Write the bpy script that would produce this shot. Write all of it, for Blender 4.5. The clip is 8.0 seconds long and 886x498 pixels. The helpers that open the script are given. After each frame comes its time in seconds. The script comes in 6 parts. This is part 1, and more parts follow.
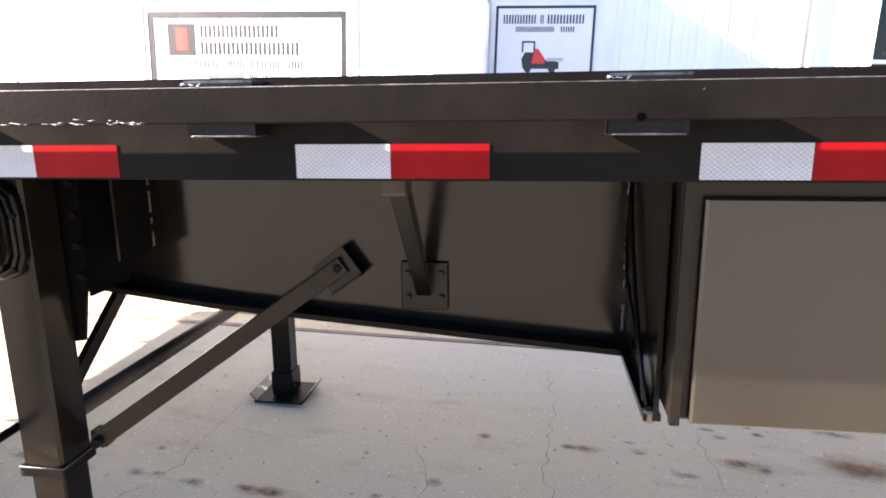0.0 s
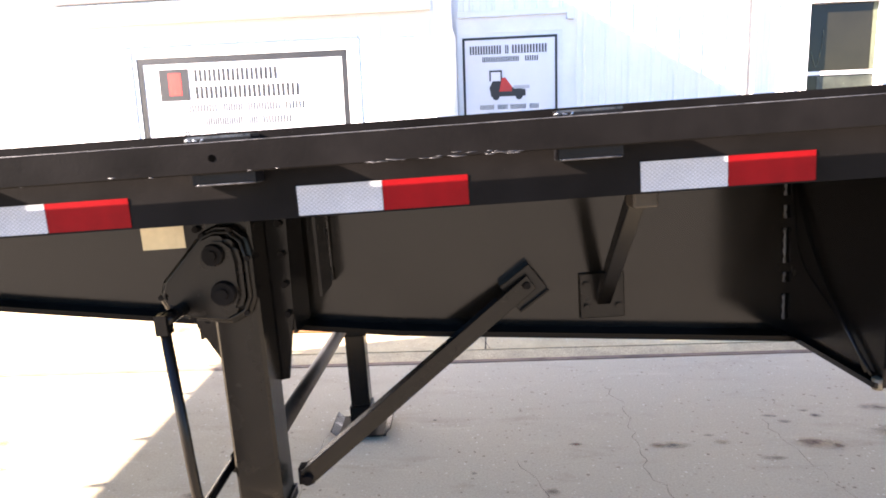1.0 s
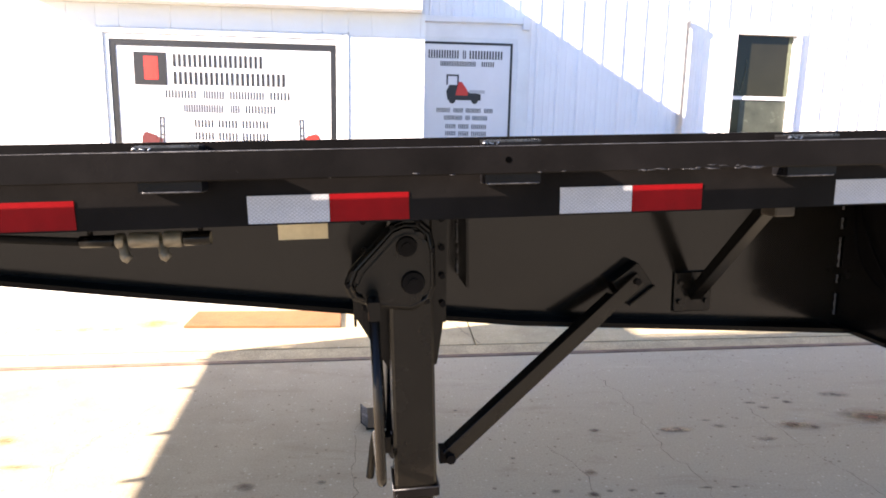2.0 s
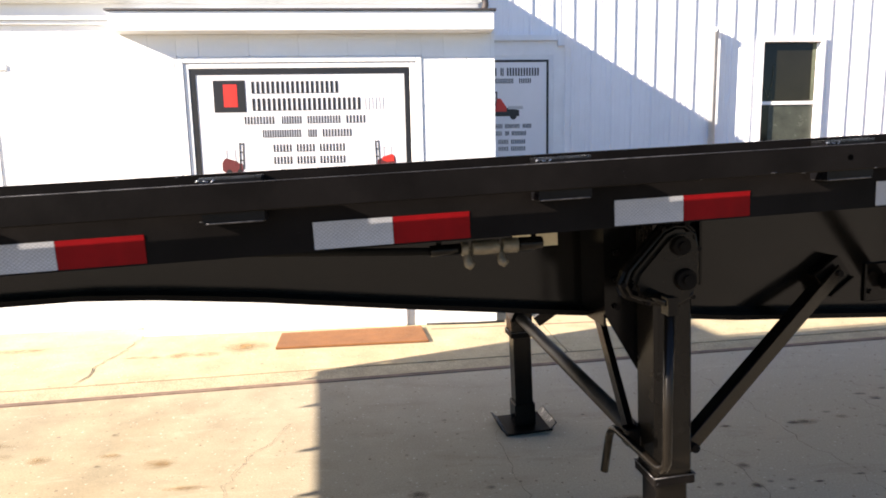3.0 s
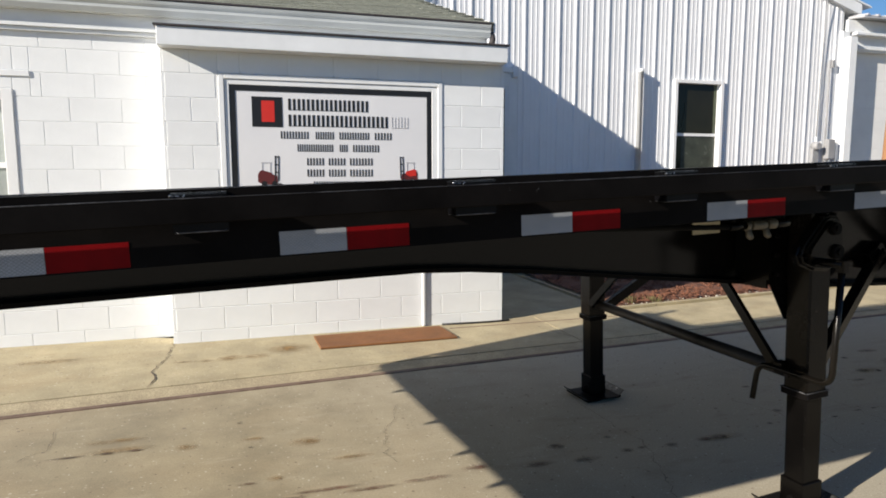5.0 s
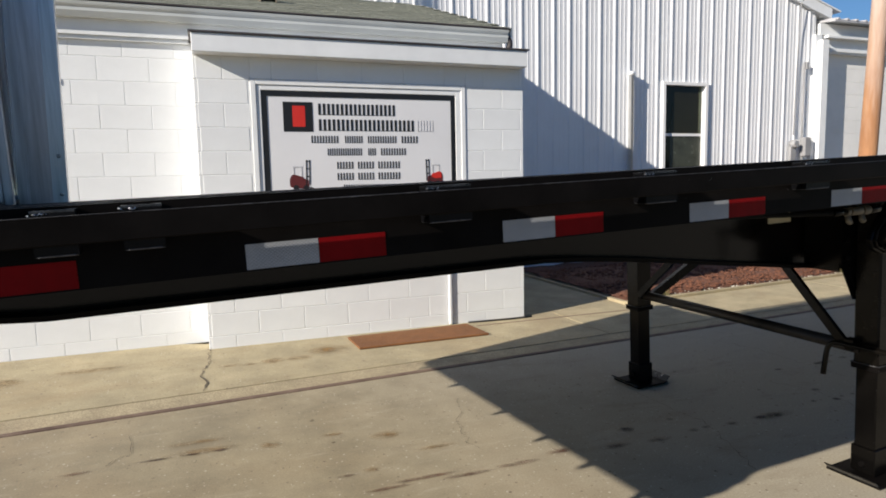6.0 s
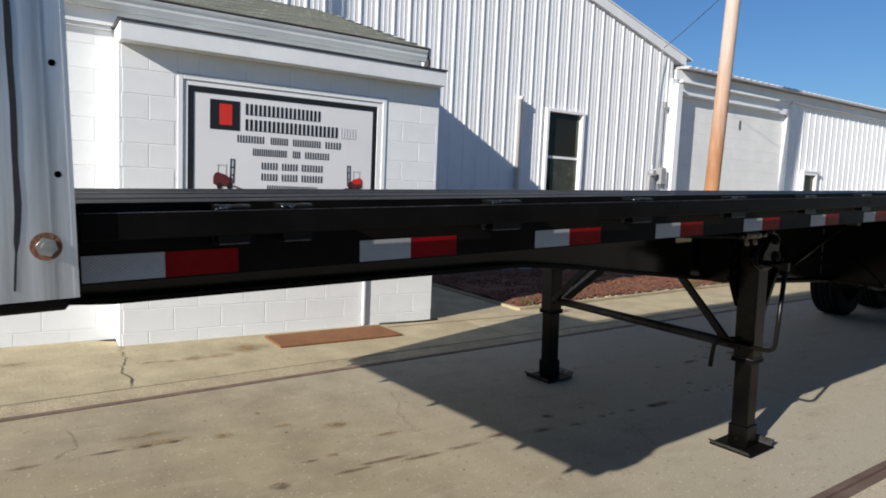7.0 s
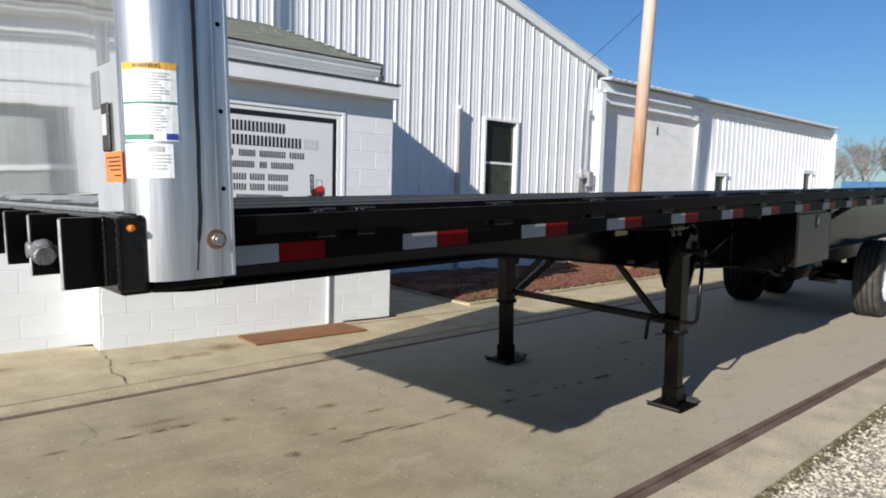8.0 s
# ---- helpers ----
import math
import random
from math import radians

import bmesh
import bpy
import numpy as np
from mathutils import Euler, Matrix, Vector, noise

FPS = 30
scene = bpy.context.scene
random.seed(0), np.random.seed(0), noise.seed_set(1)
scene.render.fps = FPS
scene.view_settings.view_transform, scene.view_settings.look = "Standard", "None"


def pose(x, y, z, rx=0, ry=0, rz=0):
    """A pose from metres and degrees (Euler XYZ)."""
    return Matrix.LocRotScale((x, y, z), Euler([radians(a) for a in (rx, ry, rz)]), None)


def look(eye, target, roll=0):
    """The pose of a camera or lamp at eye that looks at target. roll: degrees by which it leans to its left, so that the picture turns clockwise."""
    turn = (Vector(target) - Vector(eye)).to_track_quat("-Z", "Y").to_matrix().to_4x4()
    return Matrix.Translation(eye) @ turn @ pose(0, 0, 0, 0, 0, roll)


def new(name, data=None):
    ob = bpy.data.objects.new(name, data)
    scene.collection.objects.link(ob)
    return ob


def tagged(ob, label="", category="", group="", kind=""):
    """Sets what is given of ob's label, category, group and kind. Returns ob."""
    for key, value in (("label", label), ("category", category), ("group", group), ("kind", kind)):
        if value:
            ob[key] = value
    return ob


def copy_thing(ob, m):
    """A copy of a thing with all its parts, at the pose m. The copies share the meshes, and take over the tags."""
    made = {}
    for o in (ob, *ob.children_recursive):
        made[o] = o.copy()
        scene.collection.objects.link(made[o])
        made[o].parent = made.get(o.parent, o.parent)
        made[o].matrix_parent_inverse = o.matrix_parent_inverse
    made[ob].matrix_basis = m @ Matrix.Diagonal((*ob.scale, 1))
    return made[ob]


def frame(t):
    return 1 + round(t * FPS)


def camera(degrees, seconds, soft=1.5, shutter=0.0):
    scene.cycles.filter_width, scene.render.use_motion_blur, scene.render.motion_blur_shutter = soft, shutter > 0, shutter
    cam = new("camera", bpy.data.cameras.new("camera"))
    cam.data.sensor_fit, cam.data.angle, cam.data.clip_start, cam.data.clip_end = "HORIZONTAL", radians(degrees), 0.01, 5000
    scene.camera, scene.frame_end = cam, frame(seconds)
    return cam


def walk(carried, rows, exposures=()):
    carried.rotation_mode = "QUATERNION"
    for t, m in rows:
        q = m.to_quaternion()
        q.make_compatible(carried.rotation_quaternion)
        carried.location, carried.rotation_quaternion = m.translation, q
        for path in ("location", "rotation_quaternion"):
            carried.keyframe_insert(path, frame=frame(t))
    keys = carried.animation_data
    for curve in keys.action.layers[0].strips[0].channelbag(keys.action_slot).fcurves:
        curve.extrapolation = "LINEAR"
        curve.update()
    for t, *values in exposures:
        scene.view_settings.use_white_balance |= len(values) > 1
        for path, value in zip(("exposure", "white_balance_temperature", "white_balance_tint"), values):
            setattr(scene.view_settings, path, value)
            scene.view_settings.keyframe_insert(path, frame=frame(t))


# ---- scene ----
cam = camera(69.7, 8.0, 1.8, 0.1)
PATH = [
    (0, (0.045, 0.159, 1.488), (-0.352, 2.07, 1.053), 1.5),
    (0.5, (-0.277, 0.002, 1.512), (-0.464, 1.948, 1.09), 0.2),
    (1, (-0.642, -0.053, 1.478), (-0.817, 1.91, 1.135), -2.0),
    (1.2, (-0.805, -0.065, 1.488), (-0.931, 1.895, 1.108), -1.0),
    (2.3, (-1.517, -0.231, 1.498), (-1.294, 1.729, 1.165), -0.3),
    (2.5, (-1.667, -0.232, 1.467), (-1.42, 1.725, 1.14), -1.6),
    (3, (-2.075, -0.256, 1.48), (-1.899, 1.715, 1.188), -1.2),
    (3.5, (-2.391, -0.389, 1.481), (-1.9, 1.535, 1.244), -2.3),
    (4, (-2.745, -0.445, 1.481), (-2.347, 1.509, 1.329), -1.4),
    (4.5, (-3.133, -0.443, 1.455), (-2.716, 1.501, 1.241), -1.5),
    (5, (-3.492, -0.582, 1.437), (-2.913, 1.319, 1.209), -0.1),
    (6.3, (-4.289, -0.517, 1.414), (-3.517, 1.317, 1.214), -2.0),
    (6.5, (-4.414, -0.522, 1.417), (-3.492, 1.248, 1.29), -0.8),
    (7, (-4.715, -0.603, 1.429), (-3.64, 1.073, 1.241), 2.5),
    (7.5, (-4.987, -0.782, 1.414), (-3.968, 0.921, 1.17), 0.4),
    (8, (-5.264, -0.891, 1.42), (-4.01, 0.659, 1.255), 1.5),
]
EXPOSURES = [(0, 3.48, 7250, 22), (0.5, 3.72, 7250, 22), (1.0, 3.55, 7200, 22), (2.5, 2.5, 7250, 19), (3.0, 2.0, 7150, 17), (3.5, 1.55, 6850, 13), (4.0, 1.22, 6800, 12), (4.5, 0.85, 6600, 11), (5.0, 0.72, 6550, 10), (6.5, 0.5, 6500, 11), (7.0, 0.5, 6250, 10), (7.5, 0.53, 6350, 10), (8.0, 0.59, 6200, 10)]
walk(cam, [(t, look(eye, target, roll)) for t, eye, target, roll in PATH], EXPOSURES)

# ---- light ----
SUN_WAY = Vector((2.20, 0.725, -1.0))
world = bpy.data.worlds.new("world")
scene.world = world
world.use_nodes = True
wt = world.node_tree
sky = wt.nodes.new("ShaderNodeTexSky")
sky.sky_type = "NISHITA"
sky.sun_disc = False
sky.sun_elevation = radians(23.4)
sky.sun_rotation = radians(251.4)
sky.altitude = 250
sky.air_density = 1.35
sky.dust_density = 0.0
sky.ozone_density = 4.0
clear = wt.nodes.new("ShaderNodeMixRGB")
clear.blend_type = "MULTIPLY"
clear.inputs["Fac"].default_value = 1.0
clear.inputs["Color2"].default_value = (0.655, 0.90, 1.24, 1)
wt.links.new(sky.outputs[0], clear.inputs["Color1"])
wt.links.new(clear.outputs[0], wt.nodes["Background"].inputs["Color"])
wt.nodes["Background"].inputs["Strength"].default_value = 0.05
sun_data = bpy.data.lights.new("sun", "SUN")
sun_data.energy = 5.0
sun_data.angle = radians(0.55)
sun_data.color = (1.0, 0.925, 0.81)
sun = new("sun", sun_data)
sun.matrix_world = look(-20 * SUN_WAY, (0, 0, 0))


# ---- materials ----
def material(name, color, rough=0.6, metal=0.0, spread=0.12, scale=3.0, grain=60.0, bump=0.15, tint=None, coat=0.0, speckle=0.0, random_amount=0.0, spec=0.5, stretch=None, blotch=None, pits=None, drift=None, streak=None):
    """A surface with slow stains (scale), fine grain (grain) and relief."""
    m = bpy.data.materials.new(name)
    m.use_nodes = True
    t = m.node_tree
    b = t.nodes["Principled BSDF"]
    co = t.nodes.new("ShaderNodeTexCoord")
    slow = t.nodes.new("ShaderNodeTexNoise")
    slow.inputs["Scale"].default_value, slow.inputs["Detail"].default_value, slow.inputs["Roughness"].default_value = scale, 7, 0.62
    fine = t.nodes.new("ShaderNodeTexNoise")
    fine.inputs["Scale"].default_value, fine.inputs["Detail"].default_value = grain, 5
    place = co.outputs["Object"]
    if stretch:
        grow_map = t.nodes.new("ShaderNodeMapping")
        grow_map.inputs["Scale"].default_value = stretch
        t.links.new(place, grow_map.inputs["Vector"])
        place = grow_map.outputs["Vector"]
    for n in (slow, fine):
        t.links.new(place, n.inputs["Vector"])
    ramp = t.nodes.new("ShaderNodeValToRGB")
    ramp.color_ramp.elements[0].position, ramp.color_ramp.elements[1].position = 0.3, 0.7
    c = Vector(color[:3])
    other = Vector(tint) if tint else c * (1 - 2 * spread)
    ramp.color_ramp.elements[0].color = (*other, 1)
    ramp.color_ramp.elements[1].color = (*(c * (1 + 0.4 * spread)), 1)
    t.links.new(slow.outputs["Fac"], ramp.inputs["Fac"])
    out = ramp.outputs["Color"]
    if blotch:
        # broad patches of another tone: (colour, scale, threshold, strength)
        big = t.nodes.new("ShaderNodeTexNoise")
        big.inputs["Scale"].default_value, big.inputs["Detail"].default_value, big.inputs["Roughness"].default_value = blotch[1], 9, 0.66
        big.inputs["Distortion"].default_value = 0.6
        t.links.new(place, big.inputs["Vector"])
        cut = t.nodes.new("ShaderNodeMapRange")
        cut.inputs["From Min"].default_value, cut.inputs["From Max"].default_value, cut.inputs["To Max"].default_value = blotch[2], blotch[2] + 0.22, blotch[3]
        t.links.new(big.outputs["Fac"], cut.inputs["Value"])
        tone = t.nodes.new("ShaderNodeMixRGB")
        t.links.new(cut.outputs["Result"], tone.inputs["Fac"])
        t.links.new(out, tone.inputs["Color1"])
        tone.inputs["Color2"].default_value = (*blotch[0], 1)
        out = tone.outputs["Color"]
    if drift:
        # another tone further along the lane: (colour, from x, to x)
        sep = t.nodes.new("ShaderNodeSeparateXYZ")
        t.links.new(place, sep.inputs[0])
        wav = t.nodes.new("ShaderNodeMath")
        wav.operation = "MULTIPLY_ADD"
        t.links.new(slow.outputs["Fac"], wav.inputs[0])
        wav.inputs[1].default_value = 1.6
        t.links.new(sep.outputs["X"], wav.inputs[2])
        cut = t.nodes.new("ShaderNodeMapRange")
        cut.inputs["From Min"].default_value, cut.inputs["From Max"].default_value = drift[1] + 0.8, drift[2] + 0.8
        t.links.new(wav.outputs[0], cut.inputs["Value"])
        tone = t.nodes.new("ShaderNodeMixRGB")
        t.links.new(cut.outputs["Result"], tone.inputs["Fac"])
        t.links.new(out, tone.inputs["Color1"])
        tone.inputs["Color2"].default_value = (*drift[0], 1)
        out = tone.outputs["Color"]
    if streak:
        # worn smears along the lane: (colour, scale, threshold, strength) each
        for tint_of, fine_of, edge, strong in streak:
            lay = t.nodes.new("ShaderNodeMapping")
            lay.inputs["Scale"].default_value = (0.28, 1.0, 1.0)
            lay.inputs["Rotation"].default_value = (0, 0, -0.07)
            t.links.new(place, lay.inputs["Vector"])
            smear = t.nodes.new("ShaderNodeTexNoise")
            smear.inputs["Scale"].default_value, smear.inputs["Detail"].default_value, smear.inputs["Roughness"].default_value = fine_of, 10, 0.72
            smear.inputs["Distortion"].default_value = 0.4
            t.links.new(lay.outputs["Vector"], smear.inputs["Vector"])
            cut = t.nodes.new("ShaderNodeMapRange")
            cut.inputs["From Min"].default_value, cut.inputs["From Max"].default_value, cut.inputs["To Max"].default_value = edge, edge + 0.16, strong
            t.links.new(smear.outputs["Fac"], cut.inputs["Value"])
            tone = t.nodes.new("ShaderNodeMixRGB")
            t.links.new(cut.outputs["Result"], tone.inputs["Fac"])
            t.links.new(out, tone.inputs["Color1"])
            tone.inputs["Color2"].default_value = (*tint_of, 1)
            out = tone.outputs["Color"]
    if pits:
        # small scattered pits and pebbles: (colour, number a metre, size, strength) each
        for tint_of, many, wide, strong in pits:
            cells = t.nodes.new("ShaderNodeTexVoronoi")
            cells.inputs["Scale"].default_value = many
            t.links.new(place, cells.inputs["Vector"])
            pick = t.nodes.new("ShaderNodeSeparateColor")
            t.links.new(cells.outputs["Color"], pick.inputs[0])
            size = t.nodes.new("ShaderNodeMath")
            size.operation = "MULTIPLY"
            size.inputs[1].default_value = wide
            t.links.new(pick.outputs[0], size.inputs[0])
            near = t.nodes.new("ShaderNodeMath")
            near.operation = "LESS_THAN"
            t.links.new(cells.outputs["Distance"], near.inputs[0])
            t.links.new(size.outputs[0], near.inputs[1])
            weak = t.nodes.new("ShaderNodeMath")
            weak.operation = "MULTIPLY"
            t.links.new(near.outputs[0], weak.inputs[0])
            rate = t.nodes.new("ShaderNodeMath")
            rate.operation = "MULTIPLY"
            rate.inputs[1].default_value = strong
            t.links.new(pick.outputs[1], rate.inputs[0])
            t.links.new(rate.outputs[0], weak.inputs[1])
            tone = t.nodes.new("ShaderNodeMixRGB")
            t.links.new(weak.outputs[0], tone.inputs["Fac"])
            t.links.new(out, tone.inputs["Color1"])
            tone.inputs["Color2"].default_value = (*tint_of, 1)
            out = tone.outputs["Color"]
    if speckle:
        mix = t.nodes.new("ShaderNodeMixRGB")
        mix.blend_type, mix.inputs["Fac"].default_value = "OVERLAY", speckle
        t.links.new(out, mix.inputs["Color1"])
        bw = t.nodes.new("ShaderNodeValToRGB")
        bw.color_ramp.elements[0].position, bw.color_ramp.elements[1].position = 0.32, 0.68
        t.links.new(fine.outputs["Fac"], bw.inputs["Fac"])
        t.links.new(bw.outputs["Color"], mix.inputs["Color2"])
        out = mix.outputs["Color"]
    if random_amount:
        info = t.nodes.new("ShaderNodeObjectInfo")
        hsv = t.nodes.new("ShaderNodeHueSaturation")
        span = t.nodes.new("ShaderNodeMapRange")
        span.inputs["To Min"].default_value, span.inputs["To Max"].default_value = 1 - random_amount, 1 + random_amount
        t.links.new(info.outputs["Random"], span.inputs["Value"])
        t.links.new(span.outputs["Result"], hsv.inputs["Value"])
        t.links.new(out, hsv.inputs["Color"])
        out = hsv.outputs["Color"]
    t.links.new(out, b.inputs["Base Color"])
    rr = t.nodes.new("ShaderNodeMapRange")
    rr.inputs["To Min"].default_value, rr.inputs["To Max"].default_value = max(0.03, rough - 0.12), min(1, rough + 0.12)
    t.links.new(slow.outputs["Fac"], rr.inputs["Value"])
    t.links.new(rr.outputs["Result"], b.inputs["Roughness"])
    b.inputs["Metallic"].default_value = metal
    b.inputs["Specular IOR Level"].default_value = spec
    b.inputs["Coat Weight"].default_value = coat
    b.inputs["Coat Roughness"].default_value = 0.15
    if bump:
        bp = t.nodes.new("ShaderNodeBump")
        bp.inputs["Strength"].default_value, bp.inputs["Distance"].default_value = bump, 0.01
        t.links.new(fine.outputs["Fac"], bp.inputs["Height"])
        t.links.new(bp.outputs["Normal"], b.inputs["Normal"])
    return m


def worn(m, color, amount=0.62, scale=25.0, rough=0.35, metal=1.0):
    """Adds chipped patches of another colour to a material."""
    t = m.node_tree
    b = t.nodes["Principled BSDF"]
    co = t.nodes.new("ShaderNodeTexCoord")
    n = t.nodes.new("ShaderNodeTexNoise")
    n.inputs["Scale"].default_value, n.inputs["Detail"].default_value, n.inputs["Roughness"].default_value = scale, 8, 0.7
    t.links.new(co.outputs["Object"], n.inputs["Vector"])
    cut = t.nodes.new("ShaderNodeValToRGB")
    cut.color_ramp.elements[0].position, cut.color_ramp.elements[1].position = amount, amount + 0.04
    t.links.new(n.outputs["Fac"], cut.inputs["Fac"])
    mix = t.nodes.new("ShaderNodeMixRGB")
    old = b.inputs["Base Color"].links[0].from_socket
    t.links.new(cut.outputs["Color"], mix.inputs["Fac"])
    t.links.new(old, mix.inputs["Color1"])
    mix.inputs["Color2"].default_value = (*color, 1)
    t.links.new(mix.outputs["Color"], b.inputs["Base Color"])
    if metal:
        t.links.new(cut.outputs["Color"], b.inputs["Metallic"])
    return m


BLACK = material("black_paint", (0.0036, 0.0032, 0.003), spec=0.13, rough=0.22, spread=0.25, scale=5, grain=140, bump=0.03)
WEB = material("glossy_black_paint", (0.006, 0.005, 0.004), spec=0.24, rough=0.17, spread=0.3, scale=3, grain=9, bump=0.03)
SUNLIT_GREY = material("sunlit_worn_grey", (0.38, 0.41, 0.40), rough=0.6, spread=0.4, scale=12, grain=90, bump=0.2)
FLANGE = material("matt_black_paint", (0.004, 0.0035, 0.003), spec=0.05, rough=0.4, spread=0.25, scale=5, grain=140, bump=0.03)
BLACK_DUSTY = material("dusty_black_paint", (0.007, 0.0058, 0.0046), spec=0.15, rough=0.24, spread=0.3, scale=4, grain=110, bump=0.05)
BLACK_WORN = worn(material("worn_black_paint", (0.0066, 0.0058, 0.0056), spec=0.03, rough=0.42, spread=0.25, scale=6, grain=150, bump=0.05), (0.3, 0.3, 0.31), 0.70, 30)
LUMPY = material("lumpy_black_paint", (0.004, 0.0037, 0.0035), spec=0.4, rough=0.2, spread=0.3, scale=40, grain=45, bump=0.45)
POCKET = worn(material("pocket_steel", (0.005, 0.005, 0.006), spec=0.10, rough=0.3, spread=0.3, scale=8, grain=200, bump=0.1), (0.20, 0.20, 0.21), 0.76, 34)
BRIGHT = material("bare_bright_steel", (0.72, 0.73, 0.76), rough=0.3, metal=1.0, spread=0.3, scale=60, grain=300, bump=0.3)
DULL = material("dull_steel", (0.075, 0.075, 0.08), rough=0.4, metal=0.6, spread=0.4, scale=50, grain=300, bump=0.2)
WHITE_TAPE = material("white_reflective", (0.305, 0.315, 0.33), spec=0.15, rough=0.4, spread=0.08, scale=14, grain=420, bump=0.06, speckle=0.15)
RED_TAPE = material("red_reflective", (0.165, 0.0035, 0.0050), spec=0.05, rough=0.35, spread=0.15, scale=12, grain=420, bump=0.05)
DECK = material("deck_board", (0.012, 0.0117, 0.012), spec=0.22, rough=0.5, spread=0.4, scale=3, grain=40, bump=0.2, random_amount=0.25)
ALU = material("brushed_aluminium", (0.68, 0.69, 0.71), rough=0.40, metal=1.0, spread=0.24, scale=26, grain=120, bump=0.06, stretch=(1.0, 1.0, 0.05))
ALU_POLISHED = material("polished_aluminium", (0.90, 0.91, 0.93), rough=0.0, metal=0.90, spread=0.10, scale=3.0, grain=5, bump=0.06, stretch=(1.0, 2.0, 0.3))
SKY_STEEL = material("smooth_bare_steel", (0.075, 0.078, 0.085), rough=0.3, metal=0.9, spread=0.35, scale=40, grain=200, bump=0.1)
STEEL = material("zinc_steel", (0.5, 0.49, 0.46), rough=0.4, metal=1.0, spread=0.25, scale=30, grain=200, bump=0.1)
WEATHERED = material("weathered_zinc", (0.24, 0.235, 0.24), rough=0.5, metal=0.6, spread=0.4, scale=35, grain=180, bump=0.3)
RUST = material("rust", (0.17, 0.075, 0.04), rough=0.85, spread=0.4, scale=14, grain=160, bump=0.3, tint=(0.06, 0.03, 0.02))
EDGE_STEEL = material("pale_edge_steel", (0.12, 0.12, 0.125), rough=0.5, metal=0.5, spread=0.4, scale=40, grain=300, bump=0.2)
SHEEN_PLATE = worn(material("worn_sheen_plate", (0.05, 0.05, 0.05), spec=0.4, rough=0.3, spread=0.4, scale=20, grain=150, bump=0.2), (0.24, 0.235, 0.23), 0.56, 22)
RAIL_DARK = material("dark_rusty_edge_steel", (0.155, 0.105, 0.08), rough=0.75, spread=0.4, scale=5, grain=120, bump=0.3, tint=(0.085, 0.055, 0.042))
RAIL_STEEL = material("rusty_edge_steel", (0.25, 0.175, 0.13), rough=0.75, spread=0.4, scale=5, grain=120, bump=0.3, tint=(0.13, 0.08, 0.06))
RUBBER = material("rubber", (0.009, 0.0088, 0.0085), spec=0.06, rough=0.75, spread=0.3, scale=9, grain=90, bump=0.2)
BRASS = material("brass_fitting", (0.15, 0.13, 0.095), rough=0.5, metal=0.4, spread=0.3, scale=25, grain=120, bump=0.1)
PAPER = worn(material("yellowed_label", (0.58, 0.50, 0.33), rough=0.6, spread=0.1, scale=20, grain=120, bump=0.05), (0.25, 0.2, 0.12), 0.66, 22, metal=0)
AMBER = material("amber_lens", (0.55, 0.15, 0.012), rough=0.15, spread=0.1, scale=20, grain=100, bump=0.02)
DOOR_PAINT = material("box_door_paint", (0.012, 0.0105, 0.008), spec=0.46, rough=0.32, spread=0.2, scale=3, grain=200, bump=0.05)

BLOCK = material("painted_block", (0.785, 0.80, 0.81), rough=0.7, spread=0.04, scale=2.5, grain=55, bump=0.12, random_amount=0.02)
MORTAR = material("painted_mortar", (0.775, 0.79, 0.795), rough=0.85, spread=0.08, scale=5, grain=90, bump=0.3)
SIDING = material("white_ribbed_steel", (0.80, 0.81, 0.83), rough=0.42, spread=0.04, scale=1.2, grain=30, bump=0.03, random_amount=0.02)
TRIM = material("white_trim_paint", (0.785, 0.80, 0.81), rough=0.45, spread=0.05, scale=3, grain=60, bump=0.06)
VINYL = material("white_vinyl", (0.82, 0.82, 0.82), rough=0.35, spread=0.03, scale=4, grain=60, bump=0.03)
SHINGLE = material("shingle", (0.235, 0.245, 0.195), rough=0.95, spread=0.28, scale=9, grain=110, bump=0.5, speckle=0.5, random_amount=0.10, stretch=(0.35, 1.0, 1.0))
DRIP = material("dark_drip_edge", (0.06, 0.05, 0.05), rough=0.6, spread=0.2)
SIGN_WHITE = material("sign_white", (0.74, 0.74, 0.76), rough=0.4, spread=0.03, scale=2, grain=50, bump=0.02)
SIGN_BLACK = material("sign_black", (0.012, 0.012, 0.013), rough=0.4, spread=0.1)
SIGN_RED = material("sign_red", (0.62, 0.03, 0.02), rough=0.4, spread=0.08)
SIGN_GREY = material("sign_grey", (0.45, 0.45, 0.47), rough=0.4, spread=0.05)
SIGN_GREEN = material("sign_green", (0.08, 0.24, 0.17), rough=0.4, spread=0.1)
SIGN_BLUE = material("sign_blue", (0.03, 0.07, 0.33), rough=0.4, spread=0.1)
SIGN_YELLOW = material("sign_yellow", (0.72, 0.40, 0.06), rough=0.4, spread=0.1)
SIGN_ORANGE = material("sign_orange", (0.85, 0.20, 0.03), rough=0.4, spread=0.1)
STICKER = material("sticker_white", (0.78, 0.79, 0.8), rough=0.4, spread=0.03, scale=20)
DARK_GLASS = material("dark_window_glass", (0.018, 0.016, 0.010), spec=0.3, rough=0.06, spread=0.1, bump=0)
HOLE = material("dark_hole", (0.001, 0.001, 0.001), spec=0.0, rough=0.9, spread=0.1, bump=0)
PALE_GLASS = material("pale_window_glass", (0.42, 0.455, 0.44), rough=0.06, spread=0.3, scale=1.5, bump=0)
BLIND = material("grey_green_blind", (0.060, 0.066, 0.052), spec=0.4, rough=0.25, spread=0.25, scale=4, grain=40)
CURTAIN = material("window_blind", (0.10, 0.115, 0.075), rough=0.8, spread=0.3, scale=3, grain=40)
